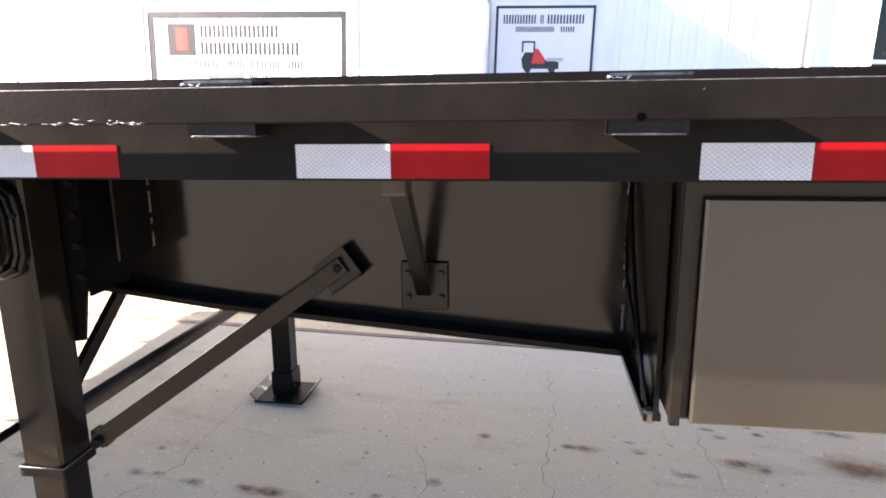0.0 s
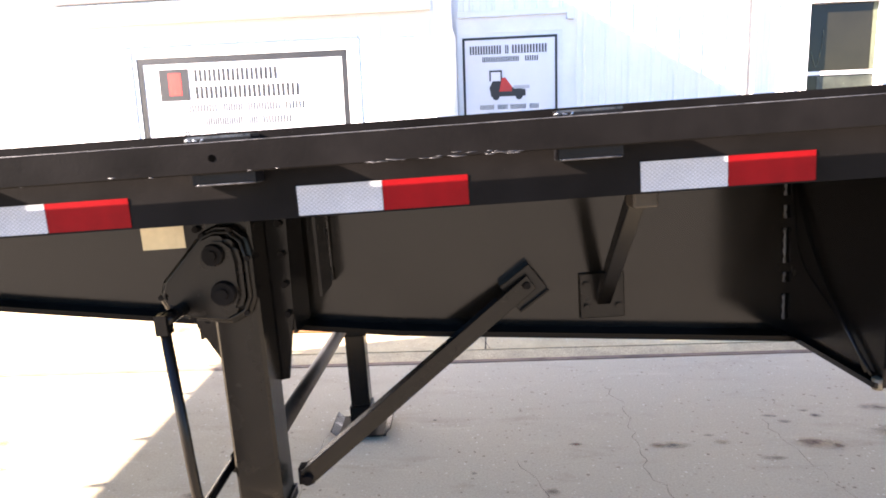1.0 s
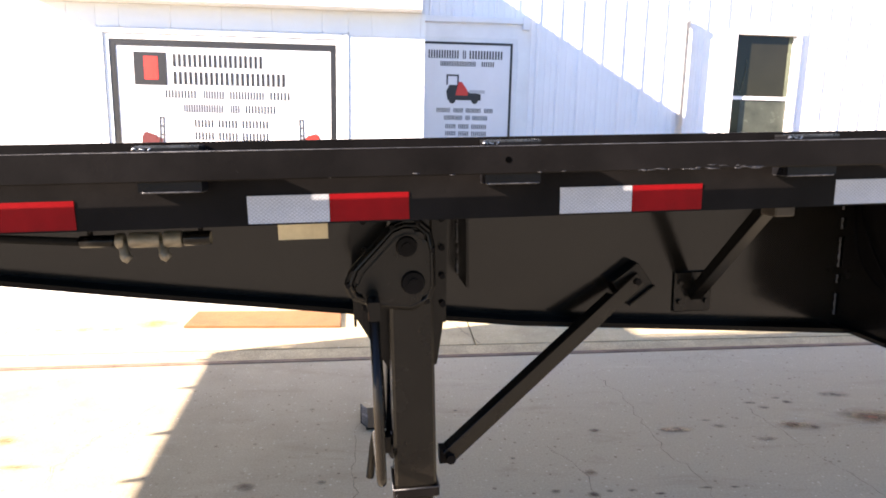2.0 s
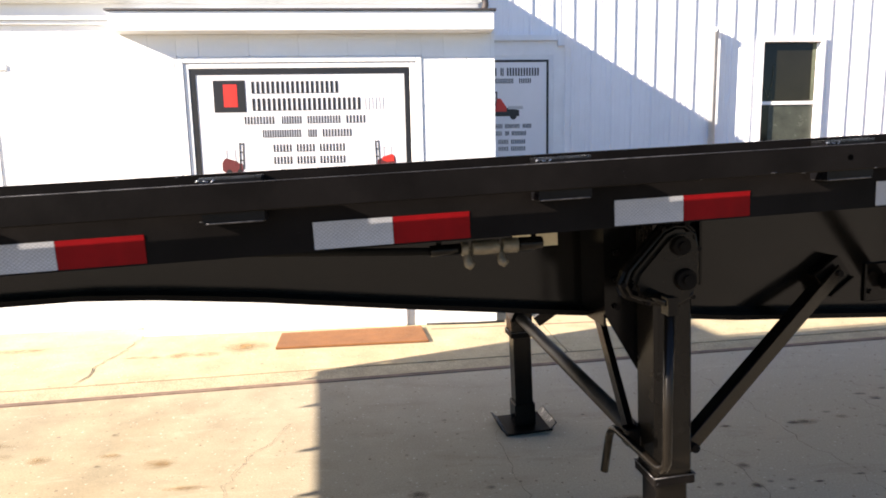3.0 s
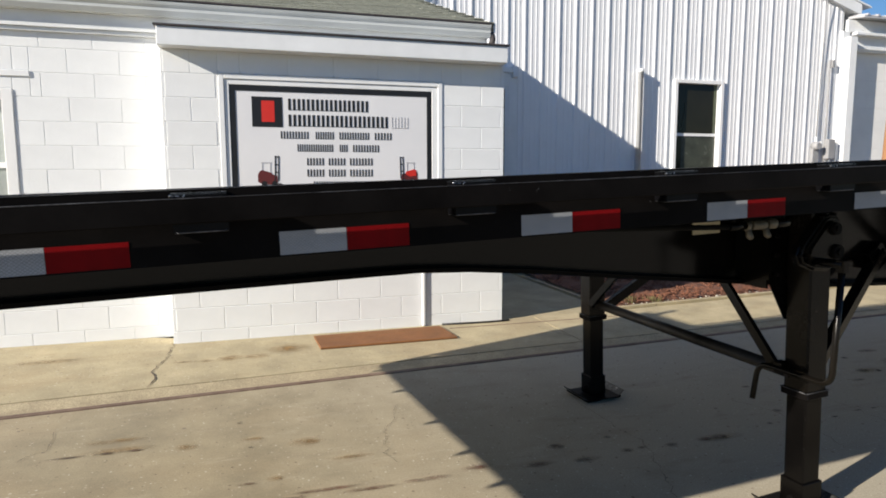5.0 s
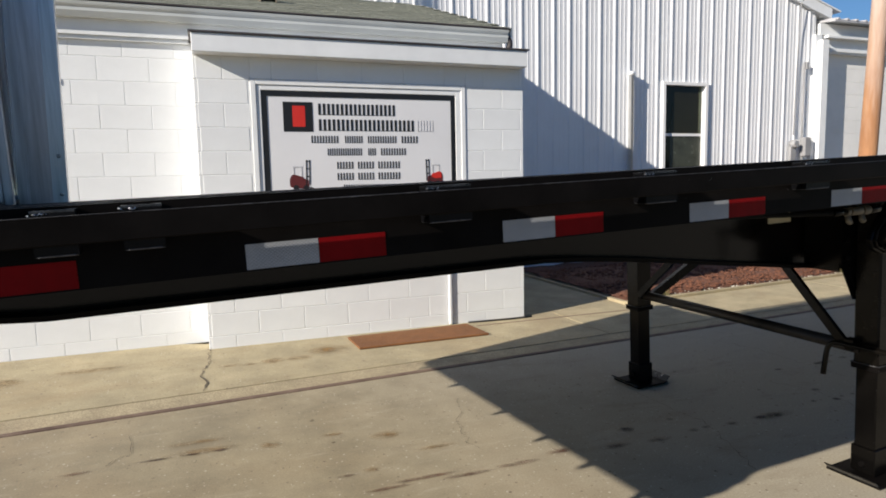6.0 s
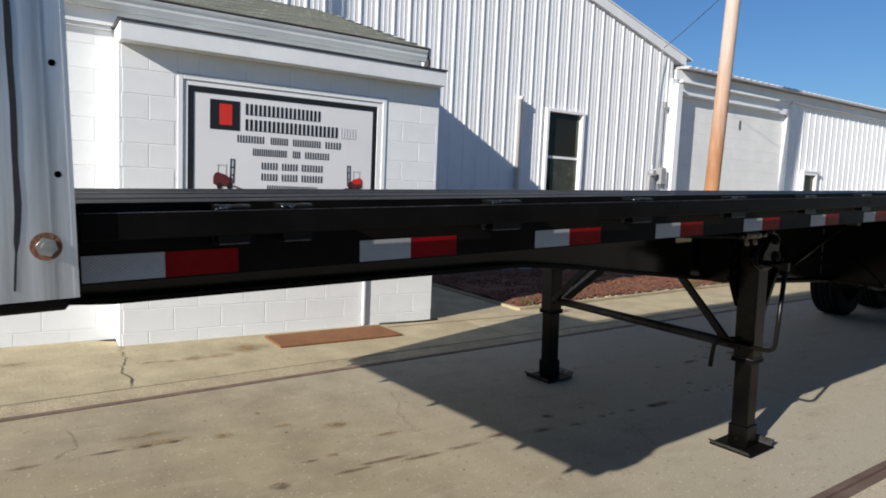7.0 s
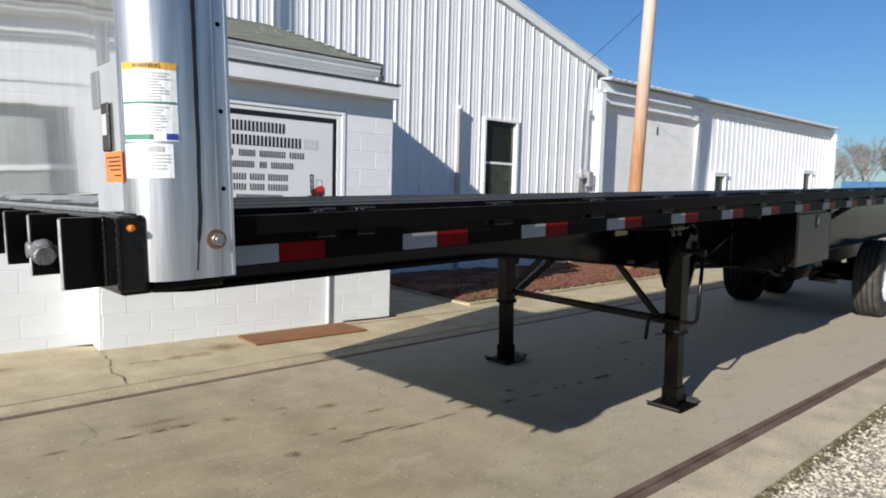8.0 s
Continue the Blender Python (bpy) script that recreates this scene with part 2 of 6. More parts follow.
PITS = (((0.16, 0.12, 0.08), 26, 0.22, 0.9), ((0.62, 0.57, 0.47), 38, 0.25, 0.7), ((0.20, 0.16, 0.12), 9, 0.10, 1.0))
CONCRETE = material("concrete", (0.360, 0.305, 0.203), rough=0.9, spread=0.16, scale=3.0, grain=110, bump=0.05, speckle=0.12, blotch=((0.35, 0.265, 0.16), 0.9, 0.46, 0.4), drift=((0.395, 0.352, 0.270), -3.6, -1.0), pits=PITS, streak=(((0.24, 0.195, 0.135), 5.0, 0.54, 0.45), ((0.54, 0.48, 0.37), 7.0, 0.57, 0.45)))
CONCRETE_WALK = material("walk_concrete", (0.455, 0.385, 0.243), rough=0.9, spread=0.15, scale=2.6, grain=110, bump=0.05, speckle=0.12, pits=PITS, streak=(((0.30, 0.225, 0.125), 4.0, 0.55, 0.5),), random_amount=0.05, blotch=((0.36, 0.265, 0.15), 0.8, 0.50, 0.6))
KERB = material("kerb_concrete", (0.56, 0.475, 0.345), rough=0.9, spread=0.18, scale=3.0, grain=90, bump=0.2, speckle=0.2, pits=PITS)
AGGREGATE = material("exposed_aggregate", (0.45, 0.375, 0.24), rough=0.95, spread=0.16, scale=4, grain=130, bump=0.4, speckle=0.35, blotch=((0.34, 0.26, 0.17), 1.2, 0.5, 0.5))
GRAVEL = material("gravel", (0.46, 0.41, 0.32), rough=0.95, spread=0.25, scale=2.0, grain=55, bump=0.8, speckle=0.7)
STONE = material("gravel_stone", (0.62, 0.565, 0.46), rough=0.9, spread=0.25, scale=9, grain=90, bump=0.3)
GRASS = material("dry_grass", (0.135, 0.118, 0.055), rough=0.9, spread=0.4, scale=12, grain=60)
CRACK = material("crack_dirt", (0.13, 0.10, 0.075), rough=1.0, spread=0.3, scale=20)
STAIN = material("oil_stain", (0.215, 0.088, 0.052), rough=0.8, spread=0.5, scale=14, grain=90, bump=0.2)
OIL = material("oil_spot", (0.105, 0.055, 0.038), rough=0.7, spread=0.4, scale=14, grain=90, bump=0.2)
RUST_STAIN = material("rust_stain", (0.38, 0.23, 0.085), rough=0.9, spread=0.25, scale=12, grain=90, bump=0.2)
MULCH = material("red_mulch", (0.18, 0.070, 0.038), rough=0.95, spread=0.4, scale=25, grain=120, bump=0.6, tint=(0.065, 0.028, 0.016))
MAT = material("brown_door_mat", (0.24, 0.10, 0.034), rough=0.95, spread=0.15, scale=6, grain=260, bump=0.5)
POLE = material("pole_wood", (0.36, 0.185, 0.088), rough=0.85, spread=0.45, scale=7, grain=60, bump=0.6, tint=(0.27, 0.125, 0.058), stretch=(1.0, 1.0, 0.16))
BARK = material("bark", (0.30, 0.275, 0.26), rough=0.95, spread=0.3, scale=2)
BLUE_PAINT = material("blue_paint", (0.03, 0.12, 0.25), rough=0.4, spread=0.15)
GUTTER = material("gutter_metal", (0.58, 0.60, 0.59), rough=0.35, spread=0.06, scale=3, grain=40, bump=0.04)
VENT = material("rusty_vent", (0.22, 0.17, 0.12), rough=0.7, spread=0.35, scale=20)
SIGN_MAROON = material("sign_maroon", (0.12, 0.022, 0.022), rough=0.4, spread=0.15)
METER = material("meter_grey", (0.30, 0.30, 0.31), rough=0.5, spread=0.08)
TUFT = material("dry_tuft", (0.17, 0.15, 0.06), rough=0.9, spread=0.35, scale=20)
GARAGE = material("garage_door_paint", (0.80, 0.79, 0.77), rough=0.5, spread=0.05, scale=2)
SHAFT_DUST = material("dusty_grey_paint", (0.038, 0.032, 0.026), spec=0.2, rough=0.45, spread=0.4, scale=6, grain=120, bump=0.1)
SUNLIT_TREAD = material("sunlit_tread", (0.075, 0.07, 0.062), spec=0.2, rough=0.85, spread=0.3, scale=9, grain=90, bump=0.2)
CABLE = material("cable", (0.02, 0.02, 0.022), rough=0.6, spread=0.2)


def soaked(m, strength=0.8):
    """Lets a stain fade out towards its rim and break up in blotches."""
    t = m.node_tree
    b = t.nodes["Principled BSDF"]
    co = t.nodes.new("ShaderNodeTexCoord")
    mid = t.nodes.new("ShaderNodeVectorMath")
    mid.operation = "DISTANCE"
    mid.inputs[1].default_value = (0.5, 0.5, 0.0)
    flat = t.nodes.new("ShaderNodeVectorMath")
    flat.operation = "MULTIPLY"
    flat.inputs[1].default_value = (1, 1, 0)
    t.links.new(co.outputs["Generated"], flat.inputs[0])
    t.links.new(flat.outputs[0], mid.inputs[0])
    n = t.nodes.new("ShaderNodeTexNoise")
    n.inputs["Scale"].default_value, n.inputs["Detail"].default_value, n.inputs["Roughness"].default_value = 11, 6, 0.6
    t.links.new(co.outputs["Object"], n.inputs["Vector"])
    fall = t.nodes.new("ShaderNodeMapRange")
    fall.inputs["From Min"].default_value, fall.inputs["From Max"].default_value = 0.5, 0.05
    t.links.new(mid.outputs["Value"], fall.inputs["Value"])
    cut = t.nodes.new("ShaderNodeMapRange")
    cut.inputs["From Min"].default_value, cut.inputs["From Max"].default_value = 0.28, 0.66
    t.links.new(n.outputs["Fac"], cut.inputs["Value"])
    mul = t.nodes.new("ShaderNodeMath")
    mul.operation = "MULTIPLY"
    t.links.new(fall.outputs["Result"], mul.inputs[0])
    t.links.new(cut.outputs["Result"], mul.inputs[1])
    gain = t.nodes.new("ShaderNodeMath")
    gain.operation, gain.use_clamp = "MULTIPLY", True
    gain.inputs[1].default_value = strength * 1.6
    t.links.new(mul.outputs[0], gain.inputs[0])
    t.links.new(gain.outputs[0], b.inputs["Alpha"])


def prisms(m, period, depth):
    """The fine diamond lattice of reflective sheeting."""
    t = m.node_tree
    b = t.nodes["Principled BSDF"]
    co = t.nodes.new("ShaderNodeTexCoord")
    best = None
    for turn in (0.9, -0.9):
        mp = t.nodes.new("ShaderNodeMapping")
        mp.inputs["Rotation"].default_value = (0, turn, 0)
        wv = t.nodes.new("ShaderNodeTexWave")
        wv.inputs["Scale"].default_value = math.tau / (20 * period)
        t.links.new(co.outputs["Object"], mp.inputs["Vector"])
        t.links.new(mp.outputs["Vector"], wv.inputs["Vector"])
        if best is None:
            best = wv.outputs["Fac"]
        else:
            mx = t.nodes.new("ShaderNodeMath")
            mx.operation = "MAXIMUM"
            t.links.new(best, mx.inputs[0])
            t.links.new(wv.outputs["Fac"], mx.inputs[1])
            best = mx.outputs[0]
    cut = t.nodes.new("ShaderNodeMapRange")
    cut.inputs["From Min"].default_value, cut.inputs["From Max"].default_value, cut.inputs["To Max"].default_value = 0.80, 1.0, depth
    t.links.new(best, cut.inputs["Value"])
    mix = t.nodes.new("ShaderNodeMixRGB")
    old = b.inputs["Base Color"].links[0].from_socket
    t.links.new(cut.outputs["Result"], mix.inputs["Fac"])
    t.links.new(old, mix.inputs["Color1"])
    mix.inputs["Color2"].default_value = (0.12, 0.125, 0.14, 1)
    t.links.new(mix.outputs["Color"], b.inputs["Base Color"])


def bleached(m, color, z0, z1):
    """Wood that weathers paler with height above the ground."""
    t = m.node_tree
    b = t.nodes["Principled BSDF"]
    co = t.nodes.new("ShaderNodeTexCoord")
    split = t.nodes.new("ShaderNodeSeparateXYZ")
    t.links.new(co.outputs["Object"], split.inputs[0])
    long = t.nodes.new("ShaderNodeMapping")
    long.inputs["Scale"].default_value = (9.0, 9.0, 1.1)
    t.links.new(co.outputs["Object"], long.inputs["Vector"])
    n = t.nodes.new("ShaderNodeTexNoise")
    n.inputs["Scale"].default_value, n.inputs["Detail"].default_value = 1.6, 5
    t.links.new(long.outputs["Vector"], n.inputs["Vector"])
    far = t.nodes.new("ShaderNodeMath")
    far.operation = "MULTIPLY_ADD"
    far.inputs[1].default_value = 2.6
    t.links.new(n.outputs["Fac"], far.inputs[0])
    t.links.new(split.outputs["Z"], far.inputs[2])
    rise = t.nodes.new("ShaderNodeMapRange")
    rise.inputs["From Min"].default_value, rise.inputs["From Max"].default_value = z0 + 1.3, z1 + 1.3
    t.links.new(far.outputs[0], rise.inputs["Value"])
    mix = t.nodes.new("ShaderNodeMixRGB")
    t.links.new(rise.outputs["Result"], mix.inputs["Fac"])
    t.links.new(b.inputs["Base Color"].links[0].from_socket, mix.inputs["Color1"])
    mix.inputs["Color2"].default_value = (*color, 1)
    t.links.new(mix.outputs["Color"], b.inputs["Base Color"])


bleached(POLE, (0.52, 0.42, 0.36), 2.0, 4.8)
prisms(WHITE_TAPE, 0.0055, 0.6)
soaked(STAIN, 0.62)
soaked(OIL, 0.75)
soaked(RUST_STAIN, 0.5)


# ---- mesh helpers ----
def box(bm, lo, hi):
    r = bmesh.ops.create_cube(bm, size=1.0)
    m = Matrix.Translation([(a + b) / 2 for a, b in zip(lo, hi)]) @ Matrix.Diagonal([b - a for a, b in zip(lo, hi)] + [1])
    bmesh.ops.transform(bm, matrix=m, verts=r["verts"])
    return r["verts"]


def prism(bm, outline, a, b, axes="xzy"):
    """Extrudes an outline (pairs along the first two axes) from a to b along the third."""
    ix = ["xyz".index(c) for c in axes]

    def at(p, w):
        v = [0, 0, 0]
        v[ix[0]], v[ix[1]], v[ix[2]] = p[0], p[1], w
        return v
    lo = [bm.verts.new(at(p, a)) for p in outline]
    hi = [bm.verts.new(at(p, b)) for p in outline]
    n = len(outline)
    faces = [bm.faces.new(lo), bm.faces.new(hi)]
    for i in range(n):
        faces.append(bm.faces.new((lo[i], lo[(i + 1) % n], hi[(i + 1) % n], hi[i])))
    bmesh.ops.recalc_face_normals(bm, faces=faces)
    return lo + hi


def tube(bm, points, r, sides=10, caps=True):
    """Sweeps a round bar of radius r (one number or one a point) along points."""
    pts = [Vector(p) for p in points]
    rs = r if isinstance(r, (list, tuple)) else [r] * len(pts)
    rings, side = [], None
    for i, p in enumerate(pts):
        d = (pts[min(i + 1, len(pts) - 1)] - pts[max(i - 1, 0)]).normalized()
        if side is None:
            side = d.orthogonal().normalized()
        side = (side - d * side.dot(d)).normalized()
        up = d.cross(side)
        rings.append([bm.verts.new(p + rs[i] * (math.cos(k * math.tau / sides) * side + math.sin(k * math.tau / sides) * up)) for k in range(sides)])
    faces = []
    for a, b in zip(rings, rings[1:]):
        for k in range(sides):
            faces.append(bm.faces.new((a[k], a[(k + 1) % sides], b[(k + 1) % sides], b[k])))
    if caps:
        faces.append(bm.faces.new(rings[0][::-1]))
        faces.append(bm.faces.new(rings[-1]))
    bmesh.ops.recalc_face_normals(bm, faces=faces)
    for f in faces[:-2] if caps else faces:
        f.smooth = True


def arc(points, radius, steps=5):
    """Rounds the inner corners of a polyline."""
    pts = [Vector(p) for p in points]
    out = [pts[0]]
    for a, b, c in zip(pts, pts[1:], pts[2:]):
        d1, d2 = (a - b), (c - b)
        r = min(radius, d1.length * 0.45, d2.length * 0.45)
        p, q = b + d1.normalized() * r, b + d2.normalized() * r
        for k in range(steps + 1):
            s = k / steps
            out.append((1 - s) ** 2 * p + 2 * s * (1 - s) * b + s * s * q)
    return out + [pts[-1]]


def beam(bm, a, b, width, height, up=(0, 0, 1)):
    """A bar of rectangular section from a to b."""
    a, b = Vector(a), Vector(b)
    d = (b - a).normalized()
    s = d.cross(Vector(up)).normalized()
    n = s.cross(d)
    vs = []
    for p in (a, b):
        for i, j in ((-1, -1), (1, -1), (1, 1), (-1, 1)):
            vs.append(bm.verts.new(p + s * i * width / 2 + n * j * height / 2))
    fs = [bm.faces.new(vs[0:4]), bm.faces.new(vs[4:8])]
    for k in range(4):
        fs.append(bm.faces.new((vs[k], vs[(k + 1) % 4], vs[4 + (k + 1) % 4], vs[4 + k])))
    bmesh.ops.recalc_face_normals(bm, faces=fs)
    return vs


def soften(bm, w=0.003, segments=1):
    edges = [e for e in bm.edges if len(e.link_faces) == 2 and e.calc_face_angle(0) > 0.6]
    bmesh.ops.bevel(bm, geom=edges, offset=w, segments=segments, affect="EDGES", clamp_overlap=True)


def part(name, bm, mat, parent=None, label="", shift=None, matrix=None):
    """Links a bmesh as one mesh object under a thing or a part."""
    if shift is not None:
        bmesh.ops.translate(bm, verts=bm.verts, vec=shift)
    me = bpy.data.meshes.new(name)
    bm.to_mesh(me)
    bm.free()
    me.materials.append(mat)
    ob = new(name, me)
    ob.parent = parent
    if matrix is not None:
        ob.matrix_basis = matrix
    if label:
        ob["label"] = label
    return ob


def again(ob, name, loc, parent=None):
    """The same mesh again at another place."""
    o = new(name, ob.data)
    o.parent = parent or ob.parent
    o.location = loc
    if "label" in ob:
        o["label"] = ob["label"]
    return o


def thing(name, matrix, label, category, group="", kind=""):
    e = new(name)
    e.empty_display_size = 0.2
    e.matrix_basis = matrix
    return tagged(e, label, category, group, kind)


def structure(name, bm, mat, label, category):
    return tagged(part(name, bm, mat), label, category, kind="structure")


def B():
    return bmesh.new()


# ---- ground ----
def yf(x):
    return 3.70 + 0.076 * (x + 5.0)


def yn(x):
    return 0.825 + 0.044 * (x + 2.63)


def yj(x):
    return 4.01 + 0.066 * (x + 4.2)


def yg(x):
    return 0.465 + 0.055 * (x + 2.2)


def ym(x):
    return 5.27 + 0.10 * max(0.0, x - 0.2)


bm = B()
box(bm, (-400, -400, -0.5), (400, 400, -0.03))
structure("ground", bm, GRAVEL, "pale grey gravel yard reaching to the horizon", "ground")


def strip(bm, x0, x1, lower, upper, z0, z1, step=2.0):
    k = max(1, int(abs(x1 - x0) / step))
    xs = [x0 + (x1 - x0) * i / k for i in range(k + 1)]
    outline = [(x, lower(x)) for x in xs] + [(x, upper(x)) for x in reversed(xs)]
    prism(bm, outline, z0, z1, "xyz")


drive = thing("road", Matrix.Identity(4), "weathered concrete drive lane with cracks and oil spots", "road", kind="structure")
JOINTS = [-14, -8.6, 13.0, 30]
for x0, x1 in zip(JOINTS, JOINTS[1:]):
    bm = B()
    strip(bm, x0 + 0.006, x1 - 0.006, lambda x: yn(x) + 0.05, lambda x: yf(x) - 0.035, -0.15, 0.0)
    part("slab", bm, CONCRETE, drive)
for name, f, w in (("edge_steel", yf, 0.03), ("edge_steel", yn, 0.06)):
    bm = B()
    strip(bm, -14, 30, lambda x: f(x) - w * 0.9, lambda x: f(x) - 0.008, -0.15, 0.006)
    strip(bm, -14, 30, lambda x: f(x) + 0.008, lambda x: f(x) + w * 0.75, -0.15, 0.004)
    part(name, bm, RAIL_STEEL if f is yf else RAIL_DARK, drive, "rusty steel edge of the slab")
    bm = B()
    strip(bm, -14, 30, lambda x: f(x) - 0.008, lambda x: f(x) + 0.008, -0.15, -0.012)
    part("joint_dirt", bm, CRACK, drive)

walkway = thing("pavement", Matrix.Identity(4), "tan concrete pavement slabs along the white building", "pavement", kind="structure")
bm = B()
strip(bm, -14, 30, lambda x: yf(x) + 0.026, lambda x: yj(x) - 0.006, -0.15, 0.003)
part("apron", bm, AGGREGATE, walkway, "rough exposed-aggregate edge strip")
for x0, x1 in zip((-14, -9.0, -0.75, 3.2, 7.5, 12), (-9.0, -0.75, 3.2, 7.5, 12, 30)):
    bm = B()
    strip(bm, x0 + 0.006, x1 - 0.006, lambda x: yj(x) + 0.006, lambda x: (5.5 if x < -4.13 else 5.25 if x < -1.1 else ym(x)), -0.15, 0.006, 0.5)
    part("slab", bm, CONCRETE_WALK, walkway)
bm = B()
box(bm, (-1.1, 5.28, -0.15), (0.17, 8.24, 0.004))
part("slab", bm, CONCRETE_WALK, walkway)
bm = B()
strip(bm, -14, 30, lambda x: yg(x), lambda x: yn(x) - 0.045, -0.15, 0.0)
part("kerb_slab", bm, KERB, walkway, "pale concrete border strip beside the gravel")
bm = B()
strip(bm, 0.2, 6.4, lambda x: ym(x) + 0.005, lambda x: ym(x) + 0.07, -0.15, 0.035, 0.5)
strip(bm, 0.19, 0.25, lambda x: 5.3, lambda x: 8.2, -0.15, 0.03)
part("bed_edging", bm, CONCRETE_WALK, walkway)


def crack(parent, pts, width=0.010, rough=0.03, z=0.0105):
    """A jagged crack along a polyline, as a thin dark strip."""
    rnd = random.Random(int(abs(pts[0][0] * 1000)))
    line = []
    for a, b in zip(pts, pts[1:]):
        a, b = Vector(a), Vector(b)
        k = max(2, int((b - a).length / 0.05))
        s = Vector((-(b - a).y, (b - a).x)).normalized()
        line += [a.lerp(b, i / k) + s * rnd.uniform(-rough, rough) for i in range(k)]
    line.append(Vector(pts[-1]))
    bm = B()
    last = None
    for i, p in enumerate(line):
        d = (line[min(i + 1, len(line) - 1)] - line[max(i - 1, 0)]).normalized()
        s = Vector((-d.y, d.x)) * width * rnd.uniform(0.1, 0.42)
        pair = [bm.verts.new((*(p + s), z)), bm.verts.new((*(p - s), z))]
        if last:
            bm.faces.new((last[0], last[1], pair[1], pair[0]))
        last = pair
    part("crack", bm, CRACK, parent)


crack(walkway, [(-4.14, 5.2), (-4.15, 4.81), (-4.22, 4.45), (-4.19, 4.26), (-4.20, 4.03)], 0.014, 0.03)
crack(walkway, [(-0.9, 4.85), (-0.72, 4.25)], 0.010, 0.01)
LINES = (((-0.04, 3.56), (0.02, 3.3), (0.0, 2.87), (-0.01, 2.58), (0.05, 2.43), (0.02, 1.7)), ((0.68, 3.13), (0.69, 2.92), (0.72, 2.67), (0.76, 2.43), (0.9, 1.6)),
         ((-1.5, 3.05), (-1.54, 2.81), (-1.52, 2.51), (-1.48, 2.29), (-1.7, 1.7)), ((-0.58, 2.68), (-0.51, 2.51), (-0.46, 2.39), (-0.5, 1.9)),
         ((-4.60, 3.36), (-4.56, 3.10), (-4.66, 2.98)), ((-2.65, 3.21), (-2.69, 3.04), (-2.78, 2.87), (-2.83, 2.64), (-2.85, 2.55), (-2.82, 2.41)))
for line in LINES:
    crack(drive, line, 0.0042, 0.018, 0.0045)


def stain(parent, x, y, rx, ry, mat, z=0.0045, seed=0):
    """An irregular flat patch soaked into the concrete."""
    rnd = random.Random(seed * 7 + int(x * 100))
    bm = B()
    a0 = rnd.random() * 9
    vs = [bm.verts.new((x + rx * math.cos(k / 22 * math.tau) * (1 + 0.35 * noise.noise(Vector((math.cos(k / 22 * math.tau) * 1.6, math.sin(k / 22 * math.tau) * 1.6, a0)))),
                        y + ry * math.sin(k / 22 * math.tau) * (1 + 0.7 * noise.noise(Vector((math.cos(k / 22 * math.tau) * 2.6, math.sin(k / 22 * math.tau) * 2.6, a0 + 5)))), z)) for k in range(22)]
    bm.faces.new(vs)
    part("stain", bm, mat, parent)


REDDISH = ((0.13, 2.84, 0.07, 0.025), (0.81, 2.89, 0.07, 0.03), (0.92, 2.85, 0.03, 0.02), (1.31, 2.97, 0.13, 0.06), (1.34, 3.28, 0.11, 0.05), (-0.44, 2.42, 0.035, 0.03), (-0.29, 2.84, 0.04, 0.02), (-1.64, 2.20, 0.05, 0.025), (-1.54, 2.21, 0.04, 0.02), (-1.37, 2.19, 0.06, 0.025), (-1.15, 2.20, 0.05, 0.022),
           (-1.04, 2.20, 0.07, 0.03), (-1.89, 2.17, 0.10, 0.03), (-2.16, 2.19, 0.12, 0.03), (-2.45, 2.25, 0.10, 0.03), (-2.70, 2.20, 0.14, 0.025), (-3.20, 2.24, 0.16, 0.022), (-3.39, 2.20, 0.13, 0.018), (-3.01, 2.19, 0.14, 0.02), (-3.55, 2.40, 0.06, 0.016), (-4.79, 2.94, 0.09, 0.02))
OILY = ((0.57, 2.73, 0.065, 0.024), (0.73, 3.17, 0.05, 0.02), (0.78, 3.11, 0.04, 0.025), (0.93, 3.24, 0.035, 0.02), (0.97, 3.17, 0.04, 0.025), (-0.48, 2.24, 0.035, 0.03), (-0.40, 2.27, 0.02, 0.015), (-0.30, 2.27, 0.025, 0.015), (-0.34, 2.20, 0.02, 0.015), (-0.18, 2.24, 0.03, 0.012), (0.04, 2.28, 0.04, 0.012), (0.17, 2.28, 0.03, 0.010),
        (-0.64, 2.27, 0.03, 0.015), (-1.79, 3.13, 0.02, 0.018), (-1.65, 2.38, 0.03, 0.02), (-1.97, 2.35, 0.06, 0.03), (-0.77, 2.56, 0.015, 0.012), (-1.00, 3.10, 0.016, 0.012), (-3.59, 3.19, 0.02, 0.018), (-3.53, 2.82, 0.016, 0.016), (-4.25, 2.96, 0.10, 0.014), (-4.42, 2.96, 0.12, 0.012), (-4.12, 2.96, 0.05, 0.016), (-3.77, 2.20, 0.055, 0.05))
RUSTY = ((0.40, 2.88, 0.05, 0.03), (0.36, 2.95, 0.04, 0.015), (0.83, 2.88, 0.14, 0.06), (1.35, 2.97, 0.27, 0.12), (0.15, 2.85, 0.12, 0.04), (-1.05, 2.20, 0.16, 0.05), (-4.26, 3.12, 0.20, 0.035), (-4.20, 2.98, 0.22, 0.04), (-3.85, 2.92, 0.07, 0.05), (-3.52, 2.93, 0.07, 0.025), (-3.24, 2.82, 0.12, 0.06), (-3.05, 2.55, 0.14, 0.025), (-3.42, 2.42, 0.05, 0.03))
for spots, mat, first in ((RUSTY, RUST_STAIN, 50), (REDDISH, STAIN, 0), (OILY, OIL, 30)):
    for i, (x, y, rx, ry) in enumerate(spots):
        stain(drive, x, y, rx, ry, mat, 0.0045 + 0.0003 * (mat is STAIN) + 0.0006 * (mat is OIL), seed=i + first)
